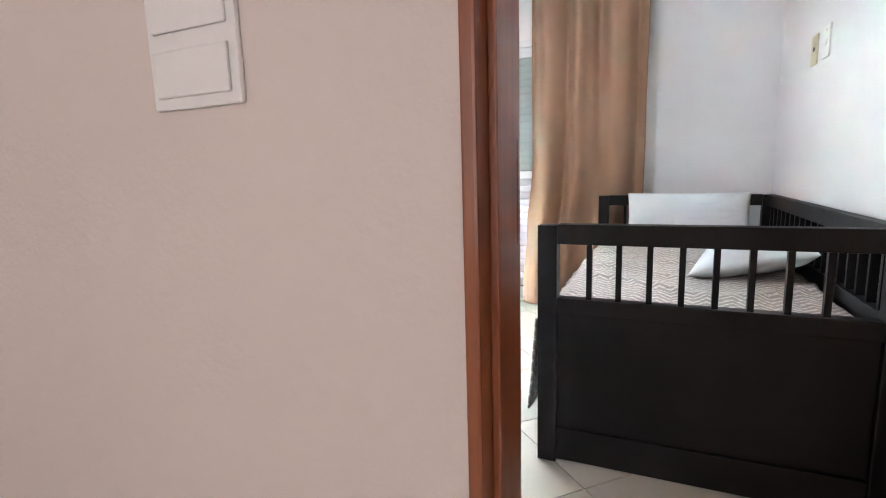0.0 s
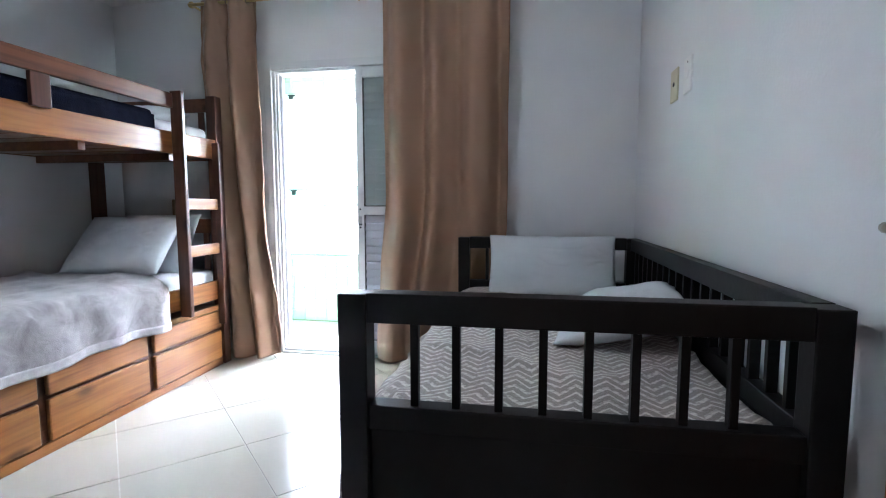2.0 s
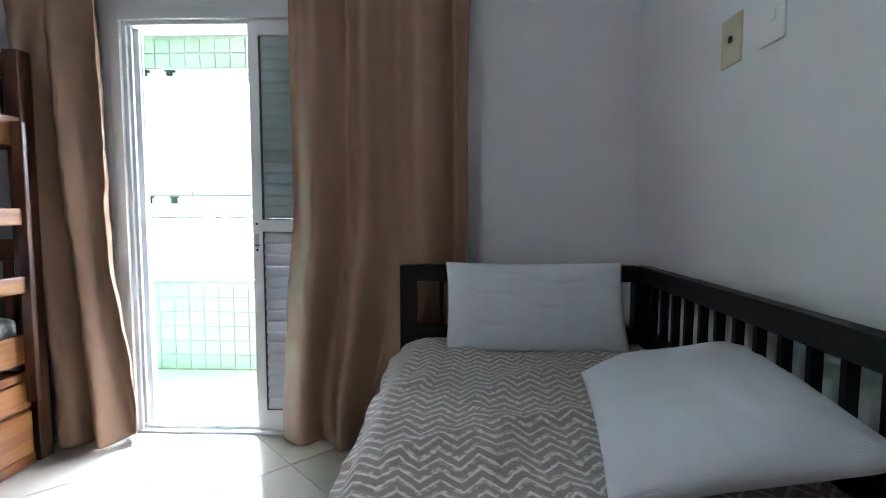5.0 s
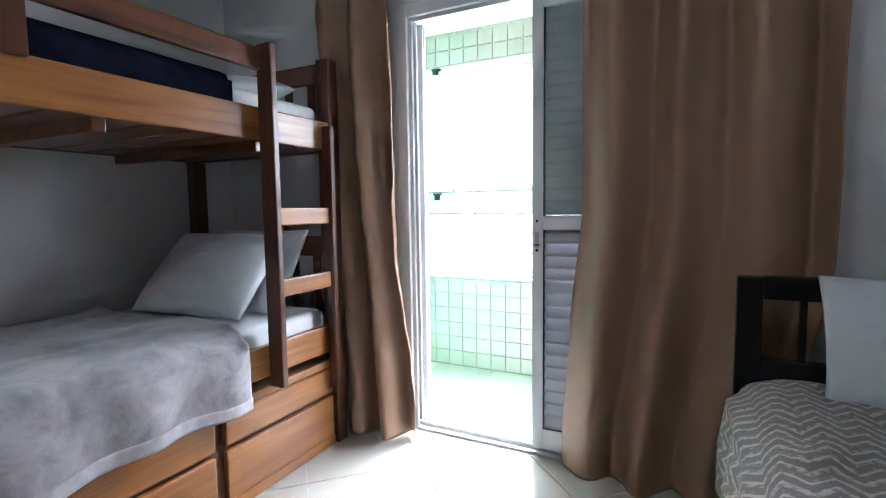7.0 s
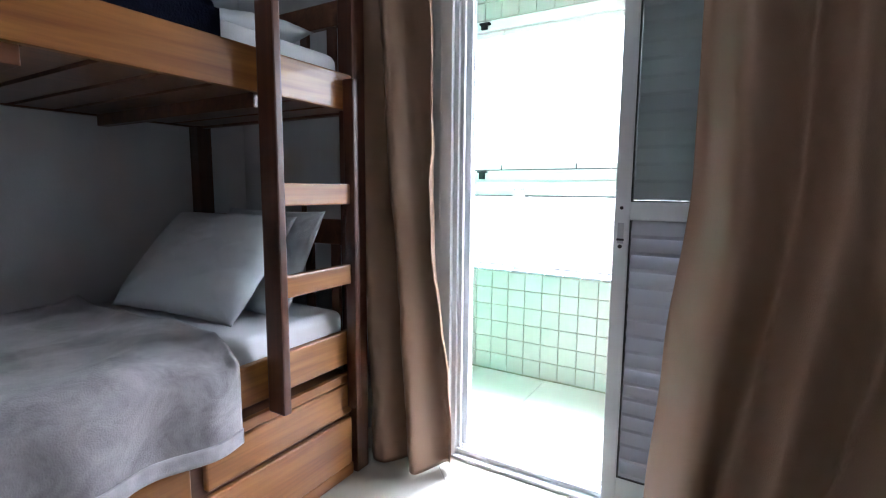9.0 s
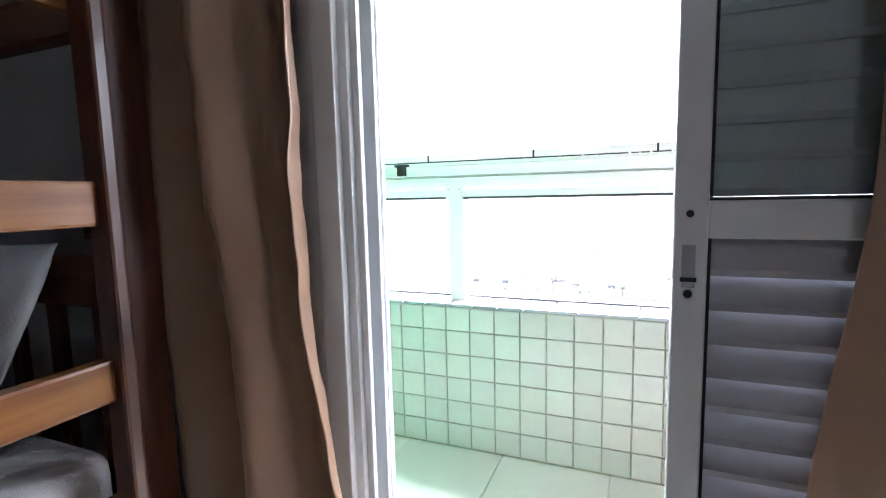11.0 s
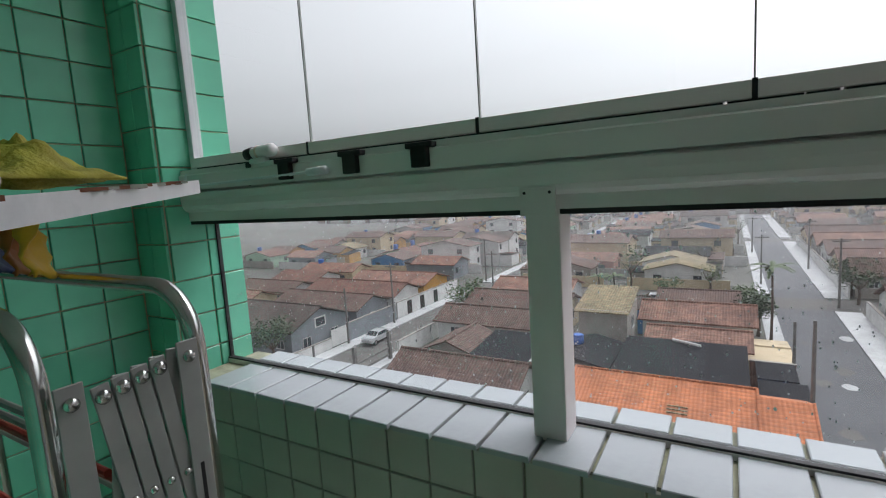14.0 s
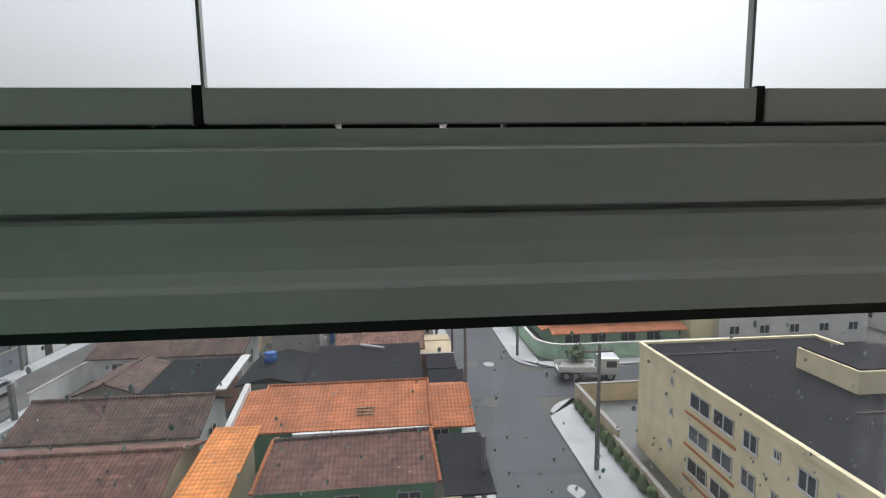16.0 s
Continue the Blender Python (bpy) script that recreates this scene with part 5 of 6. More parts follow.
for a, b in ((ends[4], ends[5]), (ends[0], ends[4]), (ends[3], ends[4]), (ends[1], ends[5]), (ends[2], ends[5])):
    part("ridge", tube([a, b], 0.11, 8), "roof_dark" if a is ends[4] else "roof_orange", near, "row of orange ridge tiles")
for x in (-7.6, -4.4, -1.2):
    window(near, "-y", 29.4, x, 1.3, G + 1.6, G + 2.5)
solid("lean_to_roof", slope(0.6, 3.25, 28.2, 33.7, G + 2.9, G + 3.3), "fibre", "black corrugated lean-to roof beside the green house", "roof", group="lean-to roofs")
yard_wall(2.0, 2.2, 27.4, 34, 2.2, "wall_white", "white yard wall along the pavement")
og = thing("house", -4.5, 38, G, "house with a bright new orange tiled roof", "house", "houses of the town")
part("wall", box(-12.2, 2.4, 36.0, 41.6, G, G + 3.0), "wall_green", og)
part("roof", join(slope(-11.0, 0.3, 35.4, 39.85, G + 3.1, G + 4.4), slope(-11.0, 0.3, 39.86, 42.4, G + 4.39, G + 3.5)), "roof_orange", og)
part("roof", join(slope(0.36, 3.1, 35.1, 38.95, G + 3.05, G + 4.3), slope(0.36, 3.1, 38.96, 42.0, G + 4.29, G + 3.2)), "roof_orange", og)
part("roof", join(slope(-12.3, -11.06, 35.6, 39.5, G + 3.3, G + 4.2), slope(-12.3, -11.06, 39.51, 42.0, G + 4.19, G + 3.3)), "roof_orange", og)
for a, b in (((-11.03, 35.4, G + 3.14), (-11.03, 39.85, G + 4.44)), ((0.33, 35.3, G + 3.14), (0.33, 39.85, G + 4.44)), ((-11.0, 39.85, G + 4.43), (0.3, 39.85, G + 4.43)), ((3.12, 35.1, G + 3.06), (3.12, 38.95, G + 4.31))):
    part("ridge", tube([a, b], 0.09, 8), "roof_orange", og)
part("gutter", box(-8.4, 0.3, 34.95, 35.2, G + 3.0, G + 3.12), "wall_white", og)
part("parapet", slope(-12.65, -12.3, 35.2, 39.8, G + 3.6, G + 4.7, thick=0.6), "wall_white", og)
for k in range(3):
    part("vent_tile", box(-4.6, -3.4, 36.5 + k * 0.3, 36.62 + k * 0.3, G + 3.44 + k * 0.088, G + 3.50 + k * 0.088), "roof_tan", og)
for x in (-8, -5, -2, 1):
    window(og, "-y", 36.0, x, 1.1, G + 1.6, G + 2.5)
sh = thing("house", -11, 31.5, G, "low annex with a bright yellow-orange tiled roof", "house", "houses of the town")
part("wall", box(-12.6, -10.6, 28.0, 34.4, G, G + 2.9), "wall_cream", sh)
part("roof", slope(-13.0, -10.2, 27.6, 34.9, G + 3.0, G + 3.9), "roof_yellow_o", sh)
solid("lean_to_roof", box(-10.6, 1.4, 20.5, 27.7, G + 3.0, G + 3.16), "roof_tan", "mossy corrugated roof over a yard", "roof", group="lean-to roofs")
yard_wall(-10.4, 1.2, 26.2, 26.4, 2.9, "wall_dirty", "stained yard wall under the corrugated roof")
dk = thing("house", -4.5, 46.5, G, "flat-roofed house with dark fibre-cement sheets", "house", "houses of the town")
part("wall", box(-8.8, -0.1, 42.8, 50.2, G, G + 3.3), "wall_dirty", dk)
part("roof", slope(-9.2, 0.1, 42.4, 50.6, G + 3.35, G + 3.75), "fibre", dk)
part("edge", box(-9.2, 0.2, 42.15, 42.38, G + 3.1, G + 3.45), "wall_white", dk)
part("pipe", tube([(-5.4, 50.0, G + 3.95), (-3.2, 48.9, G + 3.95)], 0.12, 8), "wall_white", dk)
solid("lean_to_roof", slope(0.6, 3.6, 42.8, 45.6, G + 2.6, G + 2.9), "fibre", "small black sheet roof by the pavement", "roof", group="lean-to roofs")
solid("lean_to_roof", slope(0.6, 3.2, 46.2, 49.4, G + 2.8, G + 3.0), "fibre", "small dark sheet roof with a blue tarpaulin", "roof", group="lean-to roofs")
solid("tarpaulin", box(0.7, 2.6, 45.3, 46.5, G + 2.55, G + 2.68, 0.05), "tank", "blue tarpaulin folded on a yard roof", "tarpaulin")
yard_wall(0.3, 3.4, 50.4, 50.6, 2.6, "roof_rust", "red-brown yard wall")
d2 = thing("house", -13.5, 47, G, "house with dark sheet roofs and a water tank", "house", "houses of the town")
part("wall", box(-14.4, -9.9, 43.8, 50.2, G, G + 3.0), "wall_dirty", d2)
part("roof", gable(-14.3, -9.9, 43.8, 50.0, G + 3.1, 0.6, "y"), "fibre", d2)
tk = thing("water_tank", -13.0, 47.6, G + 3.6, "blue plastic water tank on a roof", "water tank")
part("tank", tube([(-13.0, 47.6, G + 3.5), (-13.0, 47.6, G + 4.3)], [0.55, 0.5], 14), "tank", tk, smooth=True)
part("lid", tube([(-13.0, 47.6, G + 4.3), (-13.0, 47.6, G + 4.42)], [0.58, 0.3], 14), "tank", tk, smooth=True)
house(-7.6, 0.2, 51.4, 56.2, "wall_dirty", "roof_clay", 3.0, 1.0, label="house with a weathered terracotta roof")
tb = thing("house", -12, 56, G, "two-storey rough concrete house with a mossy roof", "house", "houses of the town")
part("wall", box(-14.2, -9.6, 52.6, 58.6, G, G + 5.4), "wall_dirty", tb)
part("roof", slope(-14.6, -9.4, 52.2, 59.0, G + 5.3, G + 6.6), "roof_tan", tb)
window(tb, "+x", -9.6, 55.5, 1.2, G + 3.2, G + 4.4)
house(-9.0, 0.8, 58.0, 63.8, "wall_white", "roof_clay", 3.4, 1.3, label="white house with a terracotta roof")
house(-16.0, -9.6, 63.5, 68.5, "wall_blue", "roof_dark", 3.0, 0.9, label="house with blue walls and a dark roof")
house(-8.4, -0.4, 66.0, 73.0, "wall_dirty", "roof_brown", 3.0, 1.2)
house(0.2, 3.0, 52.0, 57.5, "wall_cream", "wall_cream", 2.2, 0.3, wins=False, label="low cream shed by the pavement")

# left row, fronting the other street
house(-24.4, -13.9, 28.4, 34.6, "wall_cream", "roof_rust", 3.0, 1.4, label="house with an old red-brown tiled roof")
house(-25.7, -14.7, 36.0, 41.2, "wall_white", "roof_brown", 3.0, 1.5, label="white house with a dark brown tiled roof")
house(-25.0, -14.0, 18.5, 26.0, "wall_dirty", "roof_brown", 3.0, 1.5)
house(-26.2, -22.2, 43.4, 49.0, "wall_dirty", "roof_brown", 3.0, 0.9, "y", label="narrow house with a dark brown tiled roof")
h4 = thing("house", -18.6, 46, G, "house with dark sheet roof between brown roofs", "house", "houses of the town")
part("wall", box(-21.6, -16.2, 43.0, 48.6, G, G + 3.0), "wall_rose", h4)
part("roof", slope(-21.7, -15.9, 42.8, 49.0, G + 3.05, G + 3.6), "fibre", h4)
part("gutter", slope(-15.85, -15.1, 42.6, 49.0, G + 3.25, G + 3.8), "wall_white", h4)
house(-30.5, -17.0, 52.0, 57.6, "wall_white", "roof_brown", 3.0, 1.3)
house(-31.0, -18.0, 60.6, 66.6, "wall_cream", "roof_brown", 3.0, 1.3)
house(-31.0, -20.0, 69.0, 76.0, "wall_white", "roof_clay", 3.0, 1.3)
yard_wall(-32.4, -32.2, 24, 39.8, 1.3, "wall_dirty", "low concrete wall along the street")
yard_wall(-32.4, -32.2, 46.4, 78, 2.0, "wall_white", "white wall along the street")
strip("yard", rect(-32.2, -26.0, 24, 50), G + 0.03, "parking", "paved yard before the brown-roofed houses", "yard")
for y in (40.2, 45.9):
    g = thing("gate_post", -33.1, y, G, "dark weathered gate post by the street", "post", "gate posts")
    part("post", box(-33.28, -32.95, y - 0.18, y + 0.18, G, G + 3.2, 0.02), "pole", g)
fence = thing("fence", -33.1, 43, G, "dark metal fence between two posts", "fence")
part("rail", box(-33.16, -33.08, 40.4, 45.7, G + 0.5, G + 0.75), "pole", fence)
part("rail", box(-33.16, -33.08, 40.4, 45.7, G + 1.3, G + 1.5), "pole", fence)

# far side of the left street
grey = house(-61.0, -42.8, 41.0, 50.0, "wall_grey", "roof_dark", 3.5, 1.9, label="blue-grey house with a broad dark roof")
gable_window = part("window", box(-42.82, -42.74, 44.6, 46.4, G + 3.0, G + 4.2), "wall_white", grey, "white-framed gable window")
part("pane", box(-42.76, -42.70, 44.8, 46.2, G + 3.15, G + 4.05), "win_glass", gable_window)
house(-58, -42.8, 52.0, 58.6, "wall_grey", "roof_brown", 3.2, 1.4)
house(-60, -42.9, 60.4, 66.8, "wall_white", "roof_rust", 3.2, 1.4)
house(-58, -43.0, 68.6, 76.0, "wall_ochre", "roof_clay", 3.2, 1.3)
house(-77, -63.5, 51.0, 57.0, "wall_cream", "roof_clay", 3.0, 1.3, label="house with a pale terracotta roof behind the car park")
house(-76, -63.0, 59.0, 65.0, "wall_white", "roof_brown", 3.0, 1.2)
house(-90, -79.0, 33.0, 39.5, "wall_cream", "roof_brown", 3.0, 1.2)
yard_wall(-42.3, -42.1, 39.4, 46.4, 1.3, "wall_white", "low white wall before the grey house")
yard_wall(-42.3, -42.1, 49.6, 59.6, 2.3, "wall_grey", "grey wall along the pavement")
yard_wall(-42.3, -42.1, 60.0, 78, 2.4, "wall_white", "white wall along the pavement")
solid("garage_gate", box(-42.25, -42.15, 46.5, 49.5, G + 0.15, G + 2.2), "wall_white", "white sheet-metal garage gate", "gate")
for y in (62.5, 66.0, 70.0):
    solid("entrance_gate", box(-42.09, -42.03, y, y + 1.1, G + 0.15, G + 2.1), "dark_metal", "dark metal gate in the white wall", "gate", group="entrance gates")
strip("parking_lot", rect(-76, -42.6, 24, 38.6), G + 0.03, "parking", "wet concrete car park", "parking lot")
for k in range(9):
    strip("parking_line", rect(-74 + k * 3.2, -73.85 + k * 3.2, 32, 37.5), G + 0.034, "white_line", "white parking bay line", "road marking")
strip("parking_line", rect(-75, -44, 38.1, 38.4), G + 0.05, "wall_yellow", "yellow kerb line of the car park", "road marking")
yard_wall(-42.5, -42.3, 24, 38.2, 1.5, "fibre", "dark sheet fence round the car park")
yard_wall(-76, -61.6, 40.2, 40.4, 2.2, "wall_cream", "cream wall behind the car park")


def apartment(name, origin, yaw, length, depth, storeys, sh, wallm, label, cols, roofm="wall_dirty", band=None, rows=None, rim=0.5):
    """A block of flats; its window front runs along its own x, at y = 0."""
    ap = thing(name, 0, 0, 0, label, "building")
    top = storeys * sh
    part("wall", box(0, length, 0, depth, 0, top), wallm, ap)
    part("parapet", join(join(box(-0.1, length + 0.1, -0.1, 0.15, top, top + rim), box(-0.1, length + 0.1, depth - 0.15, depth + 0.1, top, top + rim)), join(box(-0.1, 0.15, 0.15, depth - 0.15, top, top + rim), box(length - 0.15, length + 0.1, 0.15, depth - 0.15, top, top + rim))), wallm, ap)
    part("roof", box(0.15, length - 0.15, 0.15, depth - 0.15, top, top + 0.12), roofm, ap)
    for z0, z1 in rows or [(s * sh + 1.0, s * sh + 2.3) for s in range(storeys)]:
        for u, w in cols:
            window(ap, "-y", 0, u, w, z1 - 0.4 if w < 0.5 else z0, z1)
        if band:
            for u0, u1 in band:
                part("band", box(u0, u1, -0.06, 0, z0 - 0.58, z0 - 0.44), "band", ap)
    ap.matrix_world = Matrix.Translation(origin) @ Matrix.Rotation(radians(yaw), 4, "Z")
    return ap


yb = apartment("apartment_building", (15.0, 36.9, G), -90, 24, 13, 3, 2.42, "wall_yellow", "stained yellow three-storey apartment building with a dark roof", ((4.2, 0.35), (7.0, 1.8), (9.0, 1.6), (10.95, 0.95), (12.6, 0.4), (14.25, 0.95), (16.4, 1.6), (18.4, 1.6)), "fibre", ((5.7, 10.0), (15.4, 19.4)), ((5.72, 6.6), (3.77, 4.65), (1.82, 2.7)), 0.28)
part("water_house", box(5.3, 9.3, 7.0, 12.2, 7.3, 8.6), "wall_yellow", yb)
part("stair_house", box(5.45, 9.15, 7.15, 12.05, 8.6, 8.7), "fibre", yb)
for k, (u0, v0, u1, v1) in enumerate(((2.4, 0.3, 2.5, 8.0), (11.2, 5.0, 11.3, 12.8))):
    part("roof_seam", box(u0, u1, v0, v1, 7.38, 7.45), "roof_dark", yb)
apartment("apartment_building", (-75.0, 43.6, G), 126, 33, 14, 4, 2.85, "wall_white", "white four-storey apartment building with small windows", tuple((2 + 3.6 * k, (1.1, 1.1, 2.0)[k % 3]) for k in range(9)), rows=[(q * 2.85 + 1.2, q * 2.85 + 2.2) for q in range(4)])
yard_wall(13.1, 13.3, 36.0, 44.2, 1.6, "wall_cream", "cream yard wall with a hedge at the corner")
yard_wall(12.9, 13.1, 14.0, 36.0, 1.2, "wall_cream", "cream yard wall with a hedge along the pavement")
yard_wall(13.3, 26.0, 44.0, 44.2, 1.6, "wall_cream", "cream yard wall along the side street")
strip("yard", rect(13.3, 30, 34.8, 44.0), G + 0.03, "parking", "paved yard behind the corner wall", "yard")

# green and white corner house
cs = thing("house", 20, 60, G, "mint-green corner house with orange awnings and a curved wall", "house", "houses of the town")
part("wall", box(15.4, 30.0, 57.2, 68.0, G, G + 3.3), "wall_mint", cs)
part("roof_terrace", box(15.4, 30.0, 57.2, 68.0, G + 3.3, G + 3.4), "roof_clay", cs)
for nm, bx in (("parapet", (15.2, 30.2, 57.0, 57.25, G + 3.1, G + 3.9)), ("parapet", (15.2, 15.45, 57.25, 68.2, G + 3.1, G + 3.9)), ("parapet", (15.2, 30.2, 62.2, 62.4, G + 3.4, G + 4.3))):
    part(nm, box(*bx), "wall_white", cs)
part("tank_house", box(22.0, 24.2, 64.2, 66.4, G + 3.4, G + 6.0), "wall_mint", cs)
part("awning", slope(14.6, 30, 55.4, 57.1, G + 2.5, G + 3.0), "roof_orange", cs)
part("awning", slope(13.9, 15.3, 57, 67, G + 2.5, G + 3.0, "x"), "roof_orange", cs)
for x in (17.5, 20.5, 24.0, 27.0):
    window(cs, "-y", 57.2, x, 1.8, G + 0.9, G + 2.2)
wl = [(12.9, 72.0)] + [(12.9, 58.0)] + [(15.9 - 3.0 * math.cos(a), 57.0 - 3.0 * math.sin(a)) for a in [radians(90 * k / 8) for k in range(9)]] + [(34.0, 54.0)]
gw = thing("garden_wall", 16, 56, G, "curved mint-green garden wall with white pillars", "wall", "yard walls")
part("wall", prism(wl + [(x + 0.18, y + 0.18) for x, y in wl[::-1]], G, G + 1.7), "wall_mint", gw)
part("coping", prism([(x - 0.05, y - 0.05) for x, y in wl] + [(x + 0.25, y + 0.25) for x, y in wl[::-1]], G + 1.7, G + 1.8), "wall_white", gw)

# right side of the main street, further off
wh = apartment("warehouse", (27, 78.0, G), -80, 22, 16, 1, 4.6, "wall_yellow", "long yellow building with a dark flat roof", tuple((2 + 3.0 * k, 1.1) for k in range(7)), "fibre")
for k, (y0, y1, m) in enumerate(((69.5, 76.5, "roof_brown"), (88.5, 96, "roof_brown"), (98, 106, "roof_rust"), (108, 118, "roof_brown"), (120, 130, "roof_clay"), (132, 145, "roof_brown"))):
    house(13.6, 27 + (k % 3) * 6, y0, y1, ("wall_white", "wall_dirty", "wall_cream")[k % 3], m, 3.1, 1.8, label="broad single-storey house with a brown tiled roof")
    yard_wall(12.7, 12.9, y0 - 1, y1 + 1, 2.0, "wall_white", "white wall along the pavement")
house(34, 52, 56, 66, "wall_white", "roof_clay", 5.8, 1.2, label="white two-storey house with a red roof")
house(34, 46, 68, 76, "wall_yellow", "roof_brown", 5.4, 1.2, label="yellow rendered two-storey house with a brown roof")


# ---- trees, poles, vehicles ----
def leafy_tree(x, y, h, spread, mat, seed, label, n=900, z=G):
    r = random.Random(seed)
    t = thing("tree", x, y, z, label, "tree", "trees of the town")
    tr = tube([(x, y, z), (x + 0.1, y, z + h * 0.3), (x - 0.1, y + 0.1, z + h * 0.55)], [0.2, 0.15, 0.1], 8)
    tips = []
    for k in range(7):
        a, e = r.uniform(0, 6.28), r.uniform(0.4, 1.2)
        tip = (x + math.cos(a) * spread * 0.6, y + math.sin(a) * spread * 0.6, z + h * r.uniform(0.6, 0.92))
        tube([(x, y, z + h * 0.4), ((x + tip[0]) / 2, (y + tip[1]) / 2, z + h * 0.55), tip], [0.09, 0.06, 0.025], 6, tr)
        tips.append(tip)
    part("trunk", tr, "bark", t)
    verts, faces = [], []
    for k in range(n):
        c = tips[k % len(tips)]
        rad = spread * 0.55
        d = Vector((r.gauss(0, 1), r.gauss(0, 1), r.gauss(0, 0.8))).normalized() * rad * r.random() ** 0.4
        p = Vector(c) + d
        s = r.uniform(0.12, 0.26)
        a = Vector((r.uniform(-1, 1), r.uniform(-1, 1), r.uniform(-0.5, 0.5))).normalized() * s
        b = Vector((r.uniform(-1, 1), r.uniform(-1, 1), r.uniform(-0.5, 0.5))).normalized() * s
        i = len(verts)
        base = BASE[t]
        verts += [tuple(p - a - base), tuple(p + b * 0.6 - base), tuple(p + a - base), tuple(p - b * 0.6 - base)]
        faces.append((i, i + 1, i + 2, i + 3))
    me = bpy.data.meshes.new("crown")
    me.from_pydata(verts, [], faces)
    me.materials.append(M[mat])
    cr = new("crown", me)
    cr.parent = t
    return t


leafy_tree(-32.8, 63.5, 5.0, 2.6, "leaf", 3, "bright green broadleaf tree beside the street", 1300)
leafy_tree(-43.9, 39.3, 5.0, 2.7, "leaf_dark", 5, "sparse dark green tree by the car park", 1100)
leafy_tree(1.6, 66.5, 4.6, 2.4, "leaf_dark", 6, "dense dark green tree beside the pavement", 1200)
leafy_tree(1.0, 72.5, 4.0, 2.0, "leaf", 7, "green tree beside the pavement", 800)
leafy_tree(13.4, 90.0, 5.5, 2.6, "leaf_dark", 8, "tree on the far pavement", 700)
leafy_tree(13.2, 84.2, 5.0, 2.2, "leaf_dark", 9, "tree at the street corner", 700)
leafy_tree(-31.0, 33.2, 2.2, 1.2, "leaf", 10, "low shrub beside the road", 500)
leafy_tree(15.5, 50.9, 2.4, 1.2, "leaf", 14, "young tree beside the parked truck", 400)
leafy_tree(-80, 41, 6, 3.0, "leaf_dark", 15, "tree before the white flats", 500)
leafy_tree(-80, 62, 5, 2.6, "leaf", 16, "tree behind the brown roofs", 500)
leafy_tree(-8.5, 79.0, 3.5, 1.8, "leaf", 17, "shrub before the white houses", 400)


def palm(x, y, h, seed, label, n=13, length=1.9):
    r = random.Random(seed)
    t = thing("palm_tree", x, y, G, label, "tree", "palms")
    part("trunk", tube([(x, y, G), (x + 0.08, y, G + h * 0.5), (x, y, G + h)], [0.16, 0.11, 0.09], 8), "bark", t)
    for k in range(n):
        a = 6.283 * k / n + r.uniform(-0.2, 0.2)
        e = r.uniform(0.2, 0.9)
        fr = bmesh.new()
        prev = None
        for i in range(9):
            q = i / 8
            px = x + math.cos(a) * length * q
            py = y + math.sin(a) * length * q
            pz = G + h + math.sin(e) * length * q - 1.3 * length * 0.45 * q * q
            w = 0.34 * math.sin(math.pi * (0.12 + 0.85 * q)) * (0.55 + 0.45 * (i % 2))
            s = Vector((-math.sin(a), math.cos(a), -0.35)) * w
            s2 = Vector((math.sin(a), -math.cos(a), -0.35)) * w
            c = Vector((px, py, pz))
            row = [fr.verts.new(c + s), fr.verts.new(c), fr.verts.new(c + s2)]
            if prev:
                fr.faces.new((prev[0], prev[1], row[1], row[0]))
                fr.faces.new((prev[1], prev[2], row[2], row[1]))
            prev = row
        part("frond", fr, "palm_leaf", t)
    return t


palm(2.5, 62.5, 8.4, 1, "tall thin palm leaning over the street", 13, 2.3)
palm(-17.5, 76.0, 4.2, 2, "yellow-green palm in a yard", 10, 1.7)
palm(-15.3, 75.6, 4.4, 3, "yellow-green palm in a yard", 10, 1.7)
palm(-45.6, 31.4, 3.0, 4, "bushy palm in the car park", 14, 2.4)


def utility_pole(x, y, h=9.0, arm=True):
    t = thing("utility_pole", x, y, G, "concrete street pole with a cross-arm", "pole", "street poles")
    part("shaft", tube([(x, y, G), (x, y, G + h)], [0.16, 0.10], 10), "pole", t)
    if arm:
        part("cross_arm", box(x - 0.9, x + 0.9, y - 0.06, y + 0.06, G + h - 0.55, G + h - 0.42), "pole", t)
        for dx in (-0.8, -0.3, 0.3, 0.8):
            part("insulator", tube([(x + dx, y, G + h - 0.42), (x + dx, y, G + h - 0.22)], 0.04, 6), "wall_dirty", t)
    return t


for x, y, h, a in ((3.3, 41.0, 8.8, False), (3.3, 51.0, 6.0, False), (10.9, 56.0, 9.0, True), (10.9, 34.0, 8.5, True), (10.9, 82, 9, True), (10.9, 110, 9, True), (3.2, 95, 8, True), (3.2, 130, 8, True), (2.9, 30.0, 5.0, False),
                   (-41.3, 31.6, 7.5, True), (-41.3, 58, 8.5, True), (-41.3, 88, 8.5, True), (-33.4, 74, 8, True), (-33.4, 100, 8, True), (-41.3, 48.5, 7, False), (-33.2, 35.0, 5.0, False), (-41.3, 120, 8, True)):
    utility_pole(x, y, h, a)
tf = thing("transformer", -41.0, 31.9, G + 4.0, "grey transformer drum fixed to a street pole", "transformer")
part("drum", tube([(-40.85, 31.9, G + 3.6), (-40.85, 31.9, G + 4.6)], 0.40, 12), "wall_white", tf)


def wheel(parent, x, y, z, r=0.31):
    t = part("wheel", tube([(x, y - 0.1, z), (x, y + 0.1, z)], r, 16), "tyre", parent)
    part("rim", tube([(x, y - 0.11, z), (x, y + 0.11, z)], r * 0.6, 12), "steel", t)


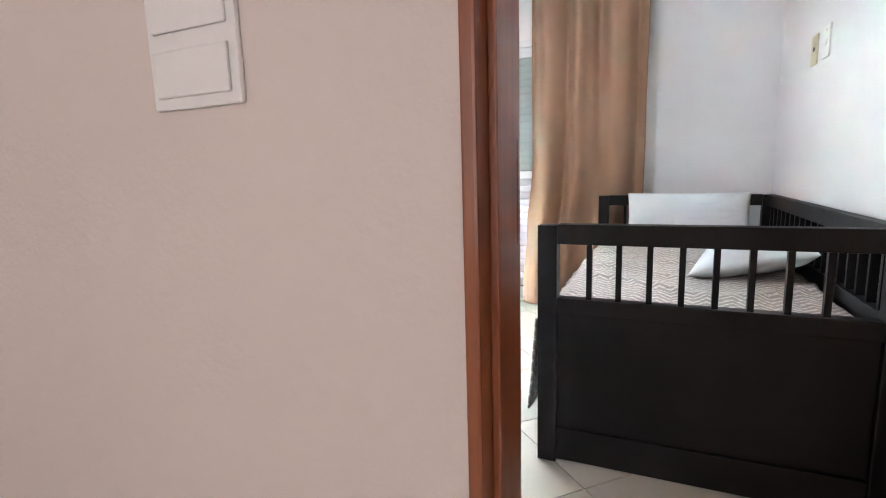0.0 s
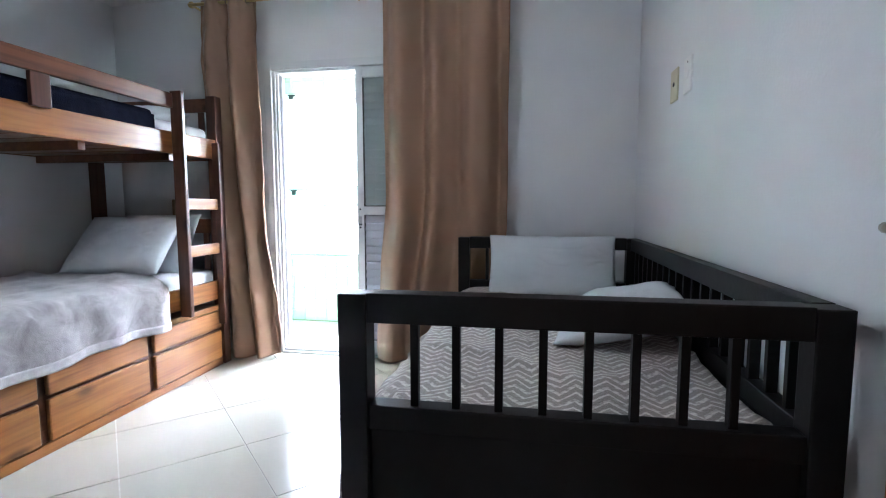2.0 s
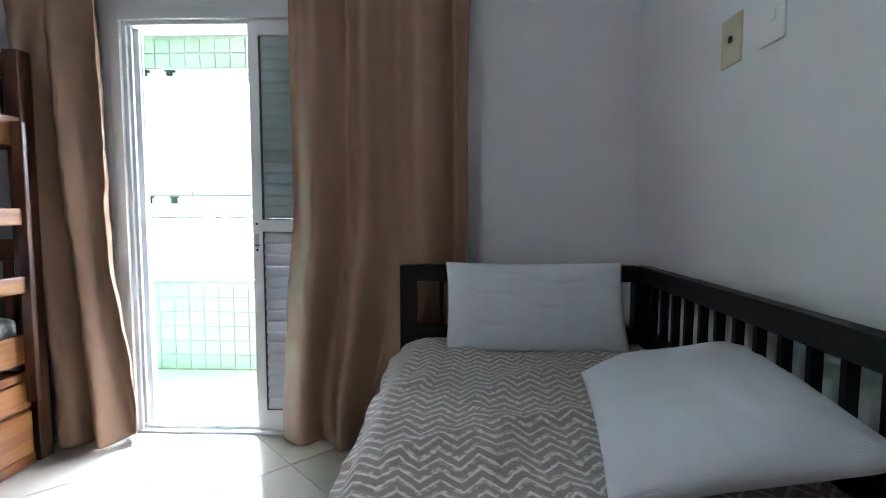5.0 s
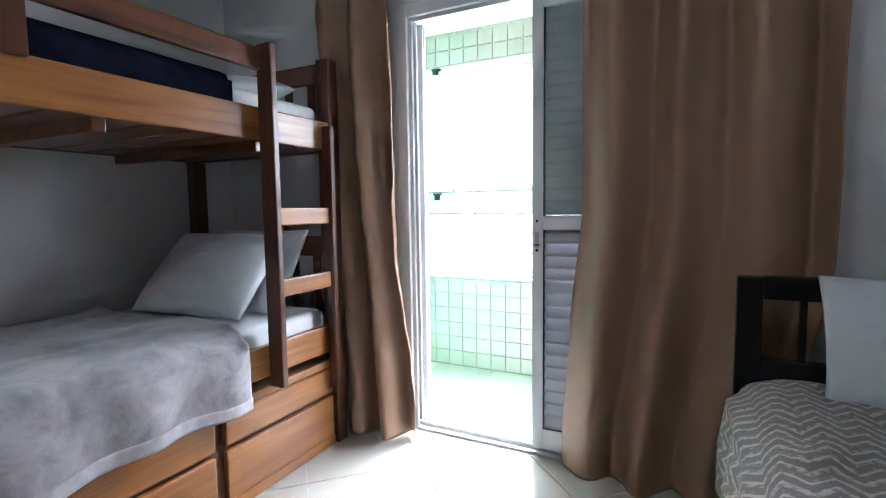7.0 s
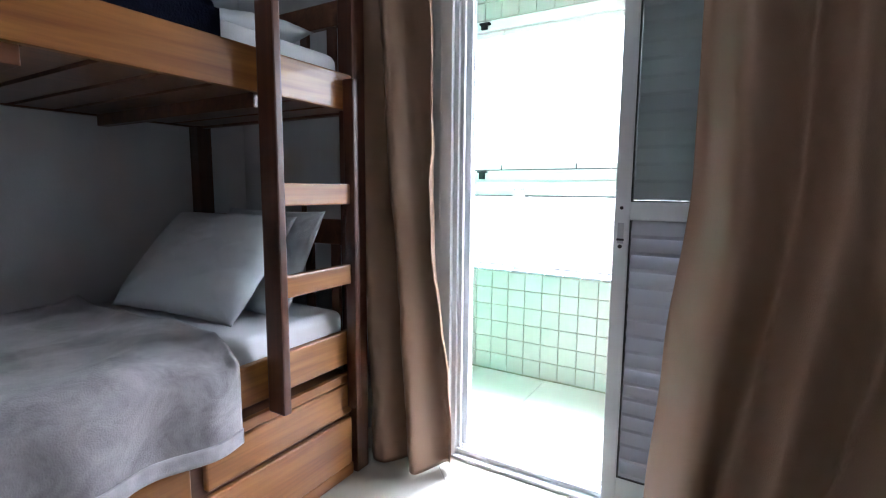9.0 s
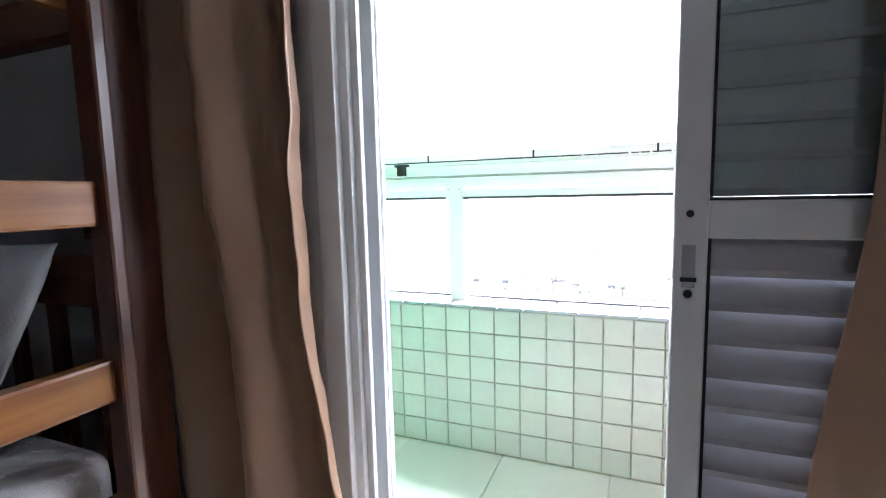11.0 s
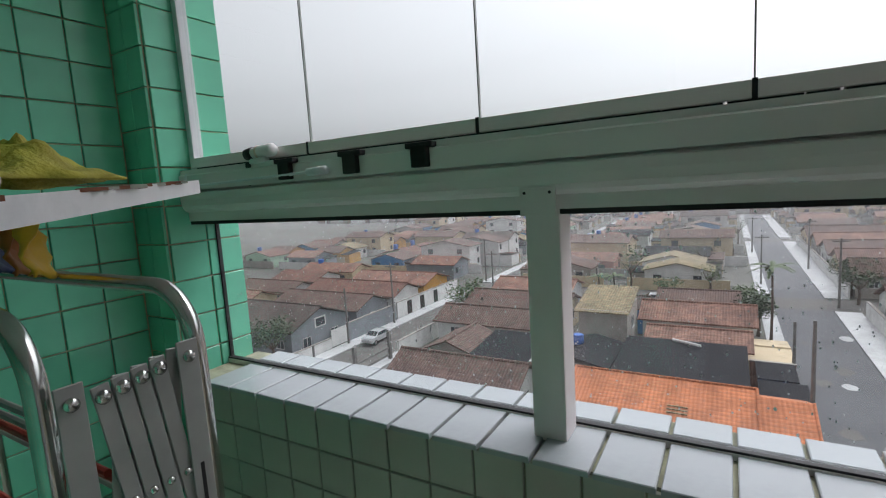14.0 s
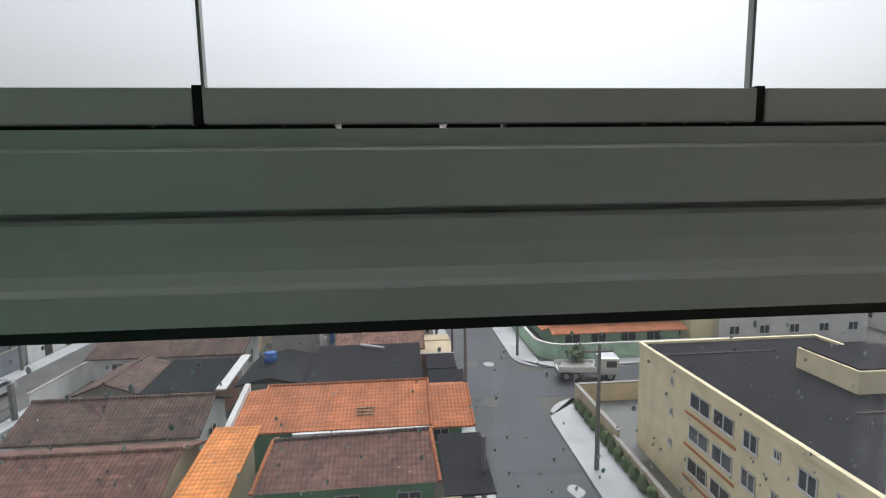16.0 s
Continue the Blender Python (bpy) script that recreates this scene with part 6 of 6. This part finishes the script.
def car(x, y, yaw, paint, label):
    """A hatchback; its own length runs along x."""
    c = thing("car", 0, 0, 0, label, "car", "parked cars")
    side = [(-2.0, 0.35), (-2.05, 0.75), (-1.9, 0.95), (-1.1, 1.02), (-0.5, 1.42), (0.9, 1.46), (1.7, 1.02), (1.98, 0.95), (2.02, 0.4)]
    b = prism(side, -0.83, 0.83)
    for v in b.verts:
        v.co = (v.co.x, v.co.z * (0.86 if v.co.y > 1.2 else 1.0), v.co.y)
    bmesh.ops.recalc_face_normals(b, faces=b.faces)
    bmesh.ops.bevel(b, geom=b.edges[:], offset=0.06, segments=2, affect="EDGES")
    part("body", b, paint, c)
    for s in (-1, 1):
        g = prism([(-0.95, 1.04), (-0.48, 1.36), (0.85, 1.38), (1.35, 1.05)], 0, 0.02)
        for v in g.verts:
            k = (v.co.y - 1.04) / 0.34
            v.co = (v.co.x, s * (0.835 - 0.10 * k + v.co.z), v.co.y)
        bmesh.ops.recalc_face_normals(g, faces=g.faces)
        part("side_window", g, "car_glass", c)
        for xx in (-1.25, 1.3):
            wheel(c, xx, s * 0.74, 0.31)
        part("headlight", box(-2.03, -1.95, s * 0.6 - 0.16, s * 0.6 + 0.16, 0.66, 0.80, 0.02), "plate", c)
        part("mirror", box(-0.85, -0.72, s * 0.93 - 0.07, s * 0.93 + 0.07, 1.0, 1.12, 0.02), paint, c)
    part("windscreen", slope(-1.10, -0.52, -0.68, 0.68, 1.045, 1.44, "x", 0.02), "car_glass", c)
    part("rear_window", slope(0.95, 1.62, -0.68, 0.68, 1.50, 1.09, "x", 0.02), "car_glass", c)
    c.matrix_world = pose(x, y, G + 0.03, 0, 0, yaw)
    return c


car(-38.6, 50.6, 90, "car_white", "silver hatchback parked at the kerb")
car(-57.0, 35.6, 60, "car_white", "white car standing in the car park")
car(-10.5, 78.6, 5, "car_white", "white car before the white houses")

tk = thing("truck", 0, 0, 0, "white flatbed lorry parked on the side street", "truck")
part("chassis", box(-3.0, 2.6, -0.45, 0.45, 0.55, 0.75), "tyre", tk)
part("bed", box(-3.0, 0.7, -1.05, 1.05, 0.85, 1.0, 0.02), "wall_white", tk)
for s in (-1, 1):
    part("side_board", box(-3.0, 0.7, s * 1.05 - 0.03, s * 1.05 + 0.03, 1.0, 1.4, 0.01), "wall_white", tk)
cb = box(0.9, 2.7, -1.0, 1.0, 0.6, 2.2, 0.10)
part("cab", cb, "car_white", tk)
part("windscreen", box(2.68, 2.72, -0.85, 0.85, 1.35, 2.0), "car_glass", tk)
for s in (-1, 1):
    part("side_window", box(1.5, 2.45, s * 1.0 - 0.015, s * 1.0 + 0.015, 1.35, 1.95), "car_glass", tk)
    for xx in (-2.2, -1.3, 1.9):
        wheel(tk, xx, s * 0.85, 0.45, 0.45)
part("load", box(-2.8, 0.4, -0.8, 0.8, 1.0, 1.25, 0.05), "wall_dirty", tk)
tk.matrix_world = pose(16.2, 49.3, G + 0.03, 0, 0, -8)

hd = random.Random(8)
for k in range(26):
    y = 15 + k * 1.1
    bm = bmesh.new()
    bmesh.ops.create_icosphere(bm, subdivisions=2, radius=0.55)
    for v in bm.verts:
        v.co *= 1 + 0.35 * noise.noise(v.co * 3 + Vector((k, 0, 0)))
        v.co.x *= 0.55
    bmesh.ops.translate(bm, verts=bm.verts, vec=(12.75, y, G + 0.55))
    solid("hedge_bush", bm, "hedge", "clipped green bush along the cream wall", "bush", group="hedge")

# ---- the rest of the town: repeated houses, then a far spread ----
TEMPL = []
tints = (("wall_white", "roof_brown"), ("wall_cream", "roof_clay"), ("wall_white", "roof_rust"), ("wall_dirty", "roof_brown"), ("wall_rose", "roof_clay"), ("wall_white", "roof_dark"), ("wall_blue", "roof_brown"), ("wall_white", "fibre"), ("wall_ochre", "roof_brown"))
tints = tints + (("wall_mint", "roof_rust"), ("wall_cream", "roof_brown"), ("wall_grey", "roof_clay"), ("wall_white", "roof_tan"))
tv = random.Random(77)
for i, (wm, rm) in enumerate(tints):
    w, d = tv.uniform(8.5, 13.0), tv.uniform(5.2, 7.0)
    hgt = 3.0 if i % 5 else 5.4
    t = thing("house", 0, 0, 0, "town house with a pitched roof and a rear annex", "house", "houses of the town")
    axis = "x" if i % 3 else "y"
    part("wall", gable_walls(-w / 2, w / 2, -d / 2, d / 2, 0, hgt, 1.3, axis), wm, t)
    part("roof", gable(-w / 2, w / 2, -d / 2, d / 2, hgt + 0.06, 1.3, axis), rm, t)
    ax = tv.choice((-1, 1))
    aw, ad = tv.uniform(2.5, 4.0), tv.uniform(2.5, d - 1)
    x0, x1 = sorted((ax * w / 2, ax * (w / 2 + aw)))
    part("annex_wall", box(x0, x1, -ad / 2, ad / 2, 0, 2.4), tv.choice(("wall_dirty", wm)), t)
    part("annex_roof", slope(x0 - 0.1, x1 + 0.1, -ad / 2 - 0.3, ad / 2 + 0.3, 2.45, 2.95), tv.choice(("fibre", "roof_brown", rm)), t)
    part("front_wall", box(-w / 2 - 2.5, w / 2 + 2.5, -d / 2 - 1.2, -d / 2 - 1.05, 0, 1.9), tv.choice(("wall_white", "wall_dirty", "wall_cream")), t)
    if i % 4 == 1:
        part("water_tank", tube([(0.3 * w * ax, 0, hgt + 0.6), (0.3 * w * ax, 0, hgt + 2.0)], [0.6, 0.55], 10), "tank", t)
    for z in ([1.2] if hgt < 4 else [1.2, 3.7]):
        for u in (-0.3, 0.3):
            part("window", box(u * w - 0.6, u * w + 0.6, -d / 2 - 0.03, -d / 2 + 0.02, z, z + 1.1), "win_glass", t)
        for sd in (-1, 1):
            part("window", box(sd * w / 2 - 0.03, sd * w / 2 + 0.03, d * 0.28 - 0.5, d * 0.28 + 0.5, z, z + 1.1), "win_glass", t)
    TEMPL.append(t)
tw = random.Random(11)
placed = 0
used = [False] * len(TEMPL)
COLS = (-8.5, -26.0, -54.0, -70.0, -95.0, -112.0, 22.0, 40.0, 62.0, 80.0, 104.0)


def put_house(x, y, z_turn=0.0):
    i = tw.randrange(len(TEMPL))
    m = pose(x, y, G, 0, 0, z_turn + tw.choice((0, 0, 180)) + tw.uniform(-3, 3))
    if used[i]:
        copy_thing(TEMPL[i], m)
    else:
        TEMPL[i].matrix_world = m
        used[i] = True


for x in COLS:
    y = {True: 87.5, False: 84.0}[x < 30]
    if x < -60:
        y = 67.0 if x > -80 else 84.0
    if x in (40.0, 62.0, 80.0, 104.0):
        y = 56.0 if x > 55 else 82.0
    if x == 22.0:
        y = 160.0
    while y < 232:
        gap = tw.uniform(7.2, 9.0)
        if not (79 < y + 3 < 90 or 148 < y + 2 < 160):
            put_house(x + tw.uniform(-2.0, 2.0), y + 4)
        y += gap
for k in range(48):
    x, y = tw.uniform(-120, 110), tw.uniform(84, 225)
    if not (S1[0] - 1 < x < S1[1] + 1 or S2[0] - 1 < x < S2[1] + 1):
        leafy_tree(x, y, tw.uniform(4, 7), tw.uniform(1.8, 3.2), tw.choice(("leaf", "leaf_dark")), 100 + k, "green tree among the town houses", 220)


def far_spread(name, mat_list, count, seed, label, is_tree=False):
    r = random.Random(seed)
    groups = {m: ([], []) for m in mat_list}
    for k in range(count):
        y = 245 + 900 * r.random() ** 1.6
        x = r.uniform(-1.0, 1.0) * (y * 0.95)
        m = r.choice(mat_list)
        V, F = groups[m]
        i = len(V)
        if is_tree:
            s, hgt = r.uniform(2, 5), r.uniform(4, 8)
            for a in range(6):
                q = 6.283 * a / 6
                V.append((x + s * math.cos(q) * r.uniform(0.6, 1.2), y + s * math.sin(q), G + hgt * r.uniform(0.3, 0.5)))
            V.append((x + r.uniform(-1, 1), y, G + hgt))
            F += [(i + a, i + (a + 1) % 6, i + 6) for a in range(6)]
        else:
            w, d, hgt, rise = r.uniform(4, 8), r.uniform(3, 5), r.choice((3, 3, 3, 6)), r.uniform(0.8, 1.6)
            V += [(x - w, y - d, G + hgt), (x + w, y - d, G + hgt), (x + w, y, G + hgt + rise), (x - w, y, G + hgt + rise), (x + w, y + d, G + hgt), (x - w, y + d, G + hgt), (x - w, y - d, G), (x + w, y - d, G)]
            F += [(i, i + 1, i + 2, i + 3), (i + 3, i + 2, i + 4, i + 5), (i + 6, i + 7, i + 1, i)]
    for m, (V, F) in groups.items():
        me = bpy.data.meshes.new(name)
        me.from_pydata(V, [], F)
        me.materials.append(M[m])
        tagged(new(name, me), label, "far town", kind="stuff")


far_spread("far_roofs", ["roof_brown", "roof_dark", "wall_white", "roof_rust", "wall_dirty", "roof_tan"], 4200, 21, "roofs and walls of the far town in haze")
far_spread("far_trees", ["leaf_dark", "leaf"], 1500, 22, "trees among the far town", True)


# upright see-through sheets added to pale the far town like haze
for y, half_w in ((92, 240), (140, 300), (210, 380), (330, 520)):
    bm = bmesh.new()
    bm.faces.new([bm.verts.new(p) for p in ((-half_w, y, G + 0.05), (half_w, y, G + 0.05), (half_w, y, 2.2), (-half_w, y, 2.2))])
    solid("rain_mist", bm, "mist", "pale see-through sheet added as haze over the far town", "mist", "stuff")


# ---- tiles, last ----
def tile_mesh(name, w, h, t, mat, bevel=0.0016):
    """A tile w by h lying in the x-z plane, its face towards -y."""
    b = box(-w / 2, w / 2, -t, 0, -h / 2, h / 2)
    bmesh.ops.bevel(b, geom=[e for e in b.edges if all(v.co.y < -t / 2 for v in e.verts)], offset=bevel, segments=1, affect="EDGES")
    return mesh_from(b, name, mat)


def lay(me, parent, m, name="tile"):
    ob = new(name, me)
    ob.parent = parent
    ob.matrix_basis = m
    return ob


TP, TH, J = 0.1115, 0.108, 0.0045
rt = random.Random(4)


def wob():
    return rt.uniform(-0.0006, 0.0006)


# room floor: squares on the diagonal
PITCH = 0.70
half = (PITCH - 0.008) / 2
for i in range(-8, 9):
    for j in range(-10, 11):
        s, d = 3.104 + PITCH * i, -5.584 + PITCH * j
        cx, cy = (s + PITCH / 2 + d + PITCH / 2) / 2, (s + PITCH / 2 - d - PITCH / 2) / 2
        poly = clip_poly([(cx - half, cy), (cx, cy - half), (cx + half, cy), (cx, cy + half)], XL, XR, YE0, YD0 - 0.005)
        if len(poly) >= 3:
            b = prism(poly, -0.004, 0.0)
            ob = new("tile", mesh_from(b, "floor_tile", "floor_tile"))
            ob.parent = floor
# balcony floor
ft = tile_mesh("balcony_tile", 0.446, 0.446, 0.006, "balcony_porcelain")
for i in range(11):
    for j in range(2):
        lay(ft, balcony_floor, pose(XL + 0.22 + 0.45 * i, YD1 + 0.2225 + 0.45 * j, BZ - 0.006, -90, 0, 0))
# parapet face, sill rows, lintel
pt = tile_mesh("parapet_tile", TP - J, TH - J, 0.008, "ptile")
x_first = -1.659 - 9 * TP
cols = [x_first + TP * (k + 0.5) for k in range(43) if XL + 0.04 < x_first + TP * (k + 0.5) < BXR]
for x in cols:
    for r in range(6):
        lay(pt, parapet, pose(x, BY1 + 0.008 + wob(), 0.628 - TH * (r + 0.5)))
st_in = tile_mesh("sill_tile", TP - 0.008, 0.172, 0.012, "stile", 0.002)
st_out = tile_mesh("sill_tile_outer", TP - 0.008, 0.080, 0.012, "stile", 0.002)
for x in cols:
    lay(st_in, parapet, pose(x + 0.02, 5.801, 0.633 + wob(), -90, 0, 0))
    lay(st_out, parapet, pose(x + 0.02, 5.949, 0.636 + wob(), -90, 0, 0))
lt = tile_mesh("lintel_tile", TP - J, 0.10, 0.008, "ptile")
for x in cols:
    for r in range(2):
        lay(lt, lintel, pose(x, 5.80, 2.238 + 0.108 * r))
# green walls
gt = tile_mesh("green_tile", TP - J, TH + 0.006 - J, 0.008, "gtile")
GH = TH + 0.006
for c in range(8):
    for r in range(21):
        lay(gt, wall_end, pose(-2.908 + wob(), 5.715 - TP * (c + 0.5), BZ + 0.01 + GH * (r + 0.5), 0, 0, 90))
gp = tile_mesh("pillar_tile", 0.117, GH - J, 0.008, "gtile")
gs = tile_mesh("pillar_side_tile", 0.074, GH - J, 0.008, "gtile")
for r in range(27):
    z = BZ + 0.05 + GH * (r + 0.5)
    for y in (5.791, 5.914):
        lay(gp, pillar, pose(XL - 0.008 + wob(), y, z, 0, 0, 90))
    for x in (-2.795, -2.872):
        lay(gs, pillar, pose(x, 5.728, z + 0.001))
ge = tile_mesh("reveal_tile", 0.082, 0.101, 0.007, "gtile")
for r in range(19):
    z = 0.064 + 0.1085 * (r + 0.5)
    lay(ge, wall_facade, pose(BX0 - 0.0005, 4.818, z, 0, 0, 90))
gf = tile_mesh("facade_tile", TP - J, 0.1035, 0.006, "gtile")
for c in range(12):
    for r in range(19):
        lay(gf, wall_facade, pose(BX0 - 0.01 - TP * (c + 0.5), YD1 - 0.006, 0.064 + 0.1085 * (r + 0.5), 0, 0, 180))
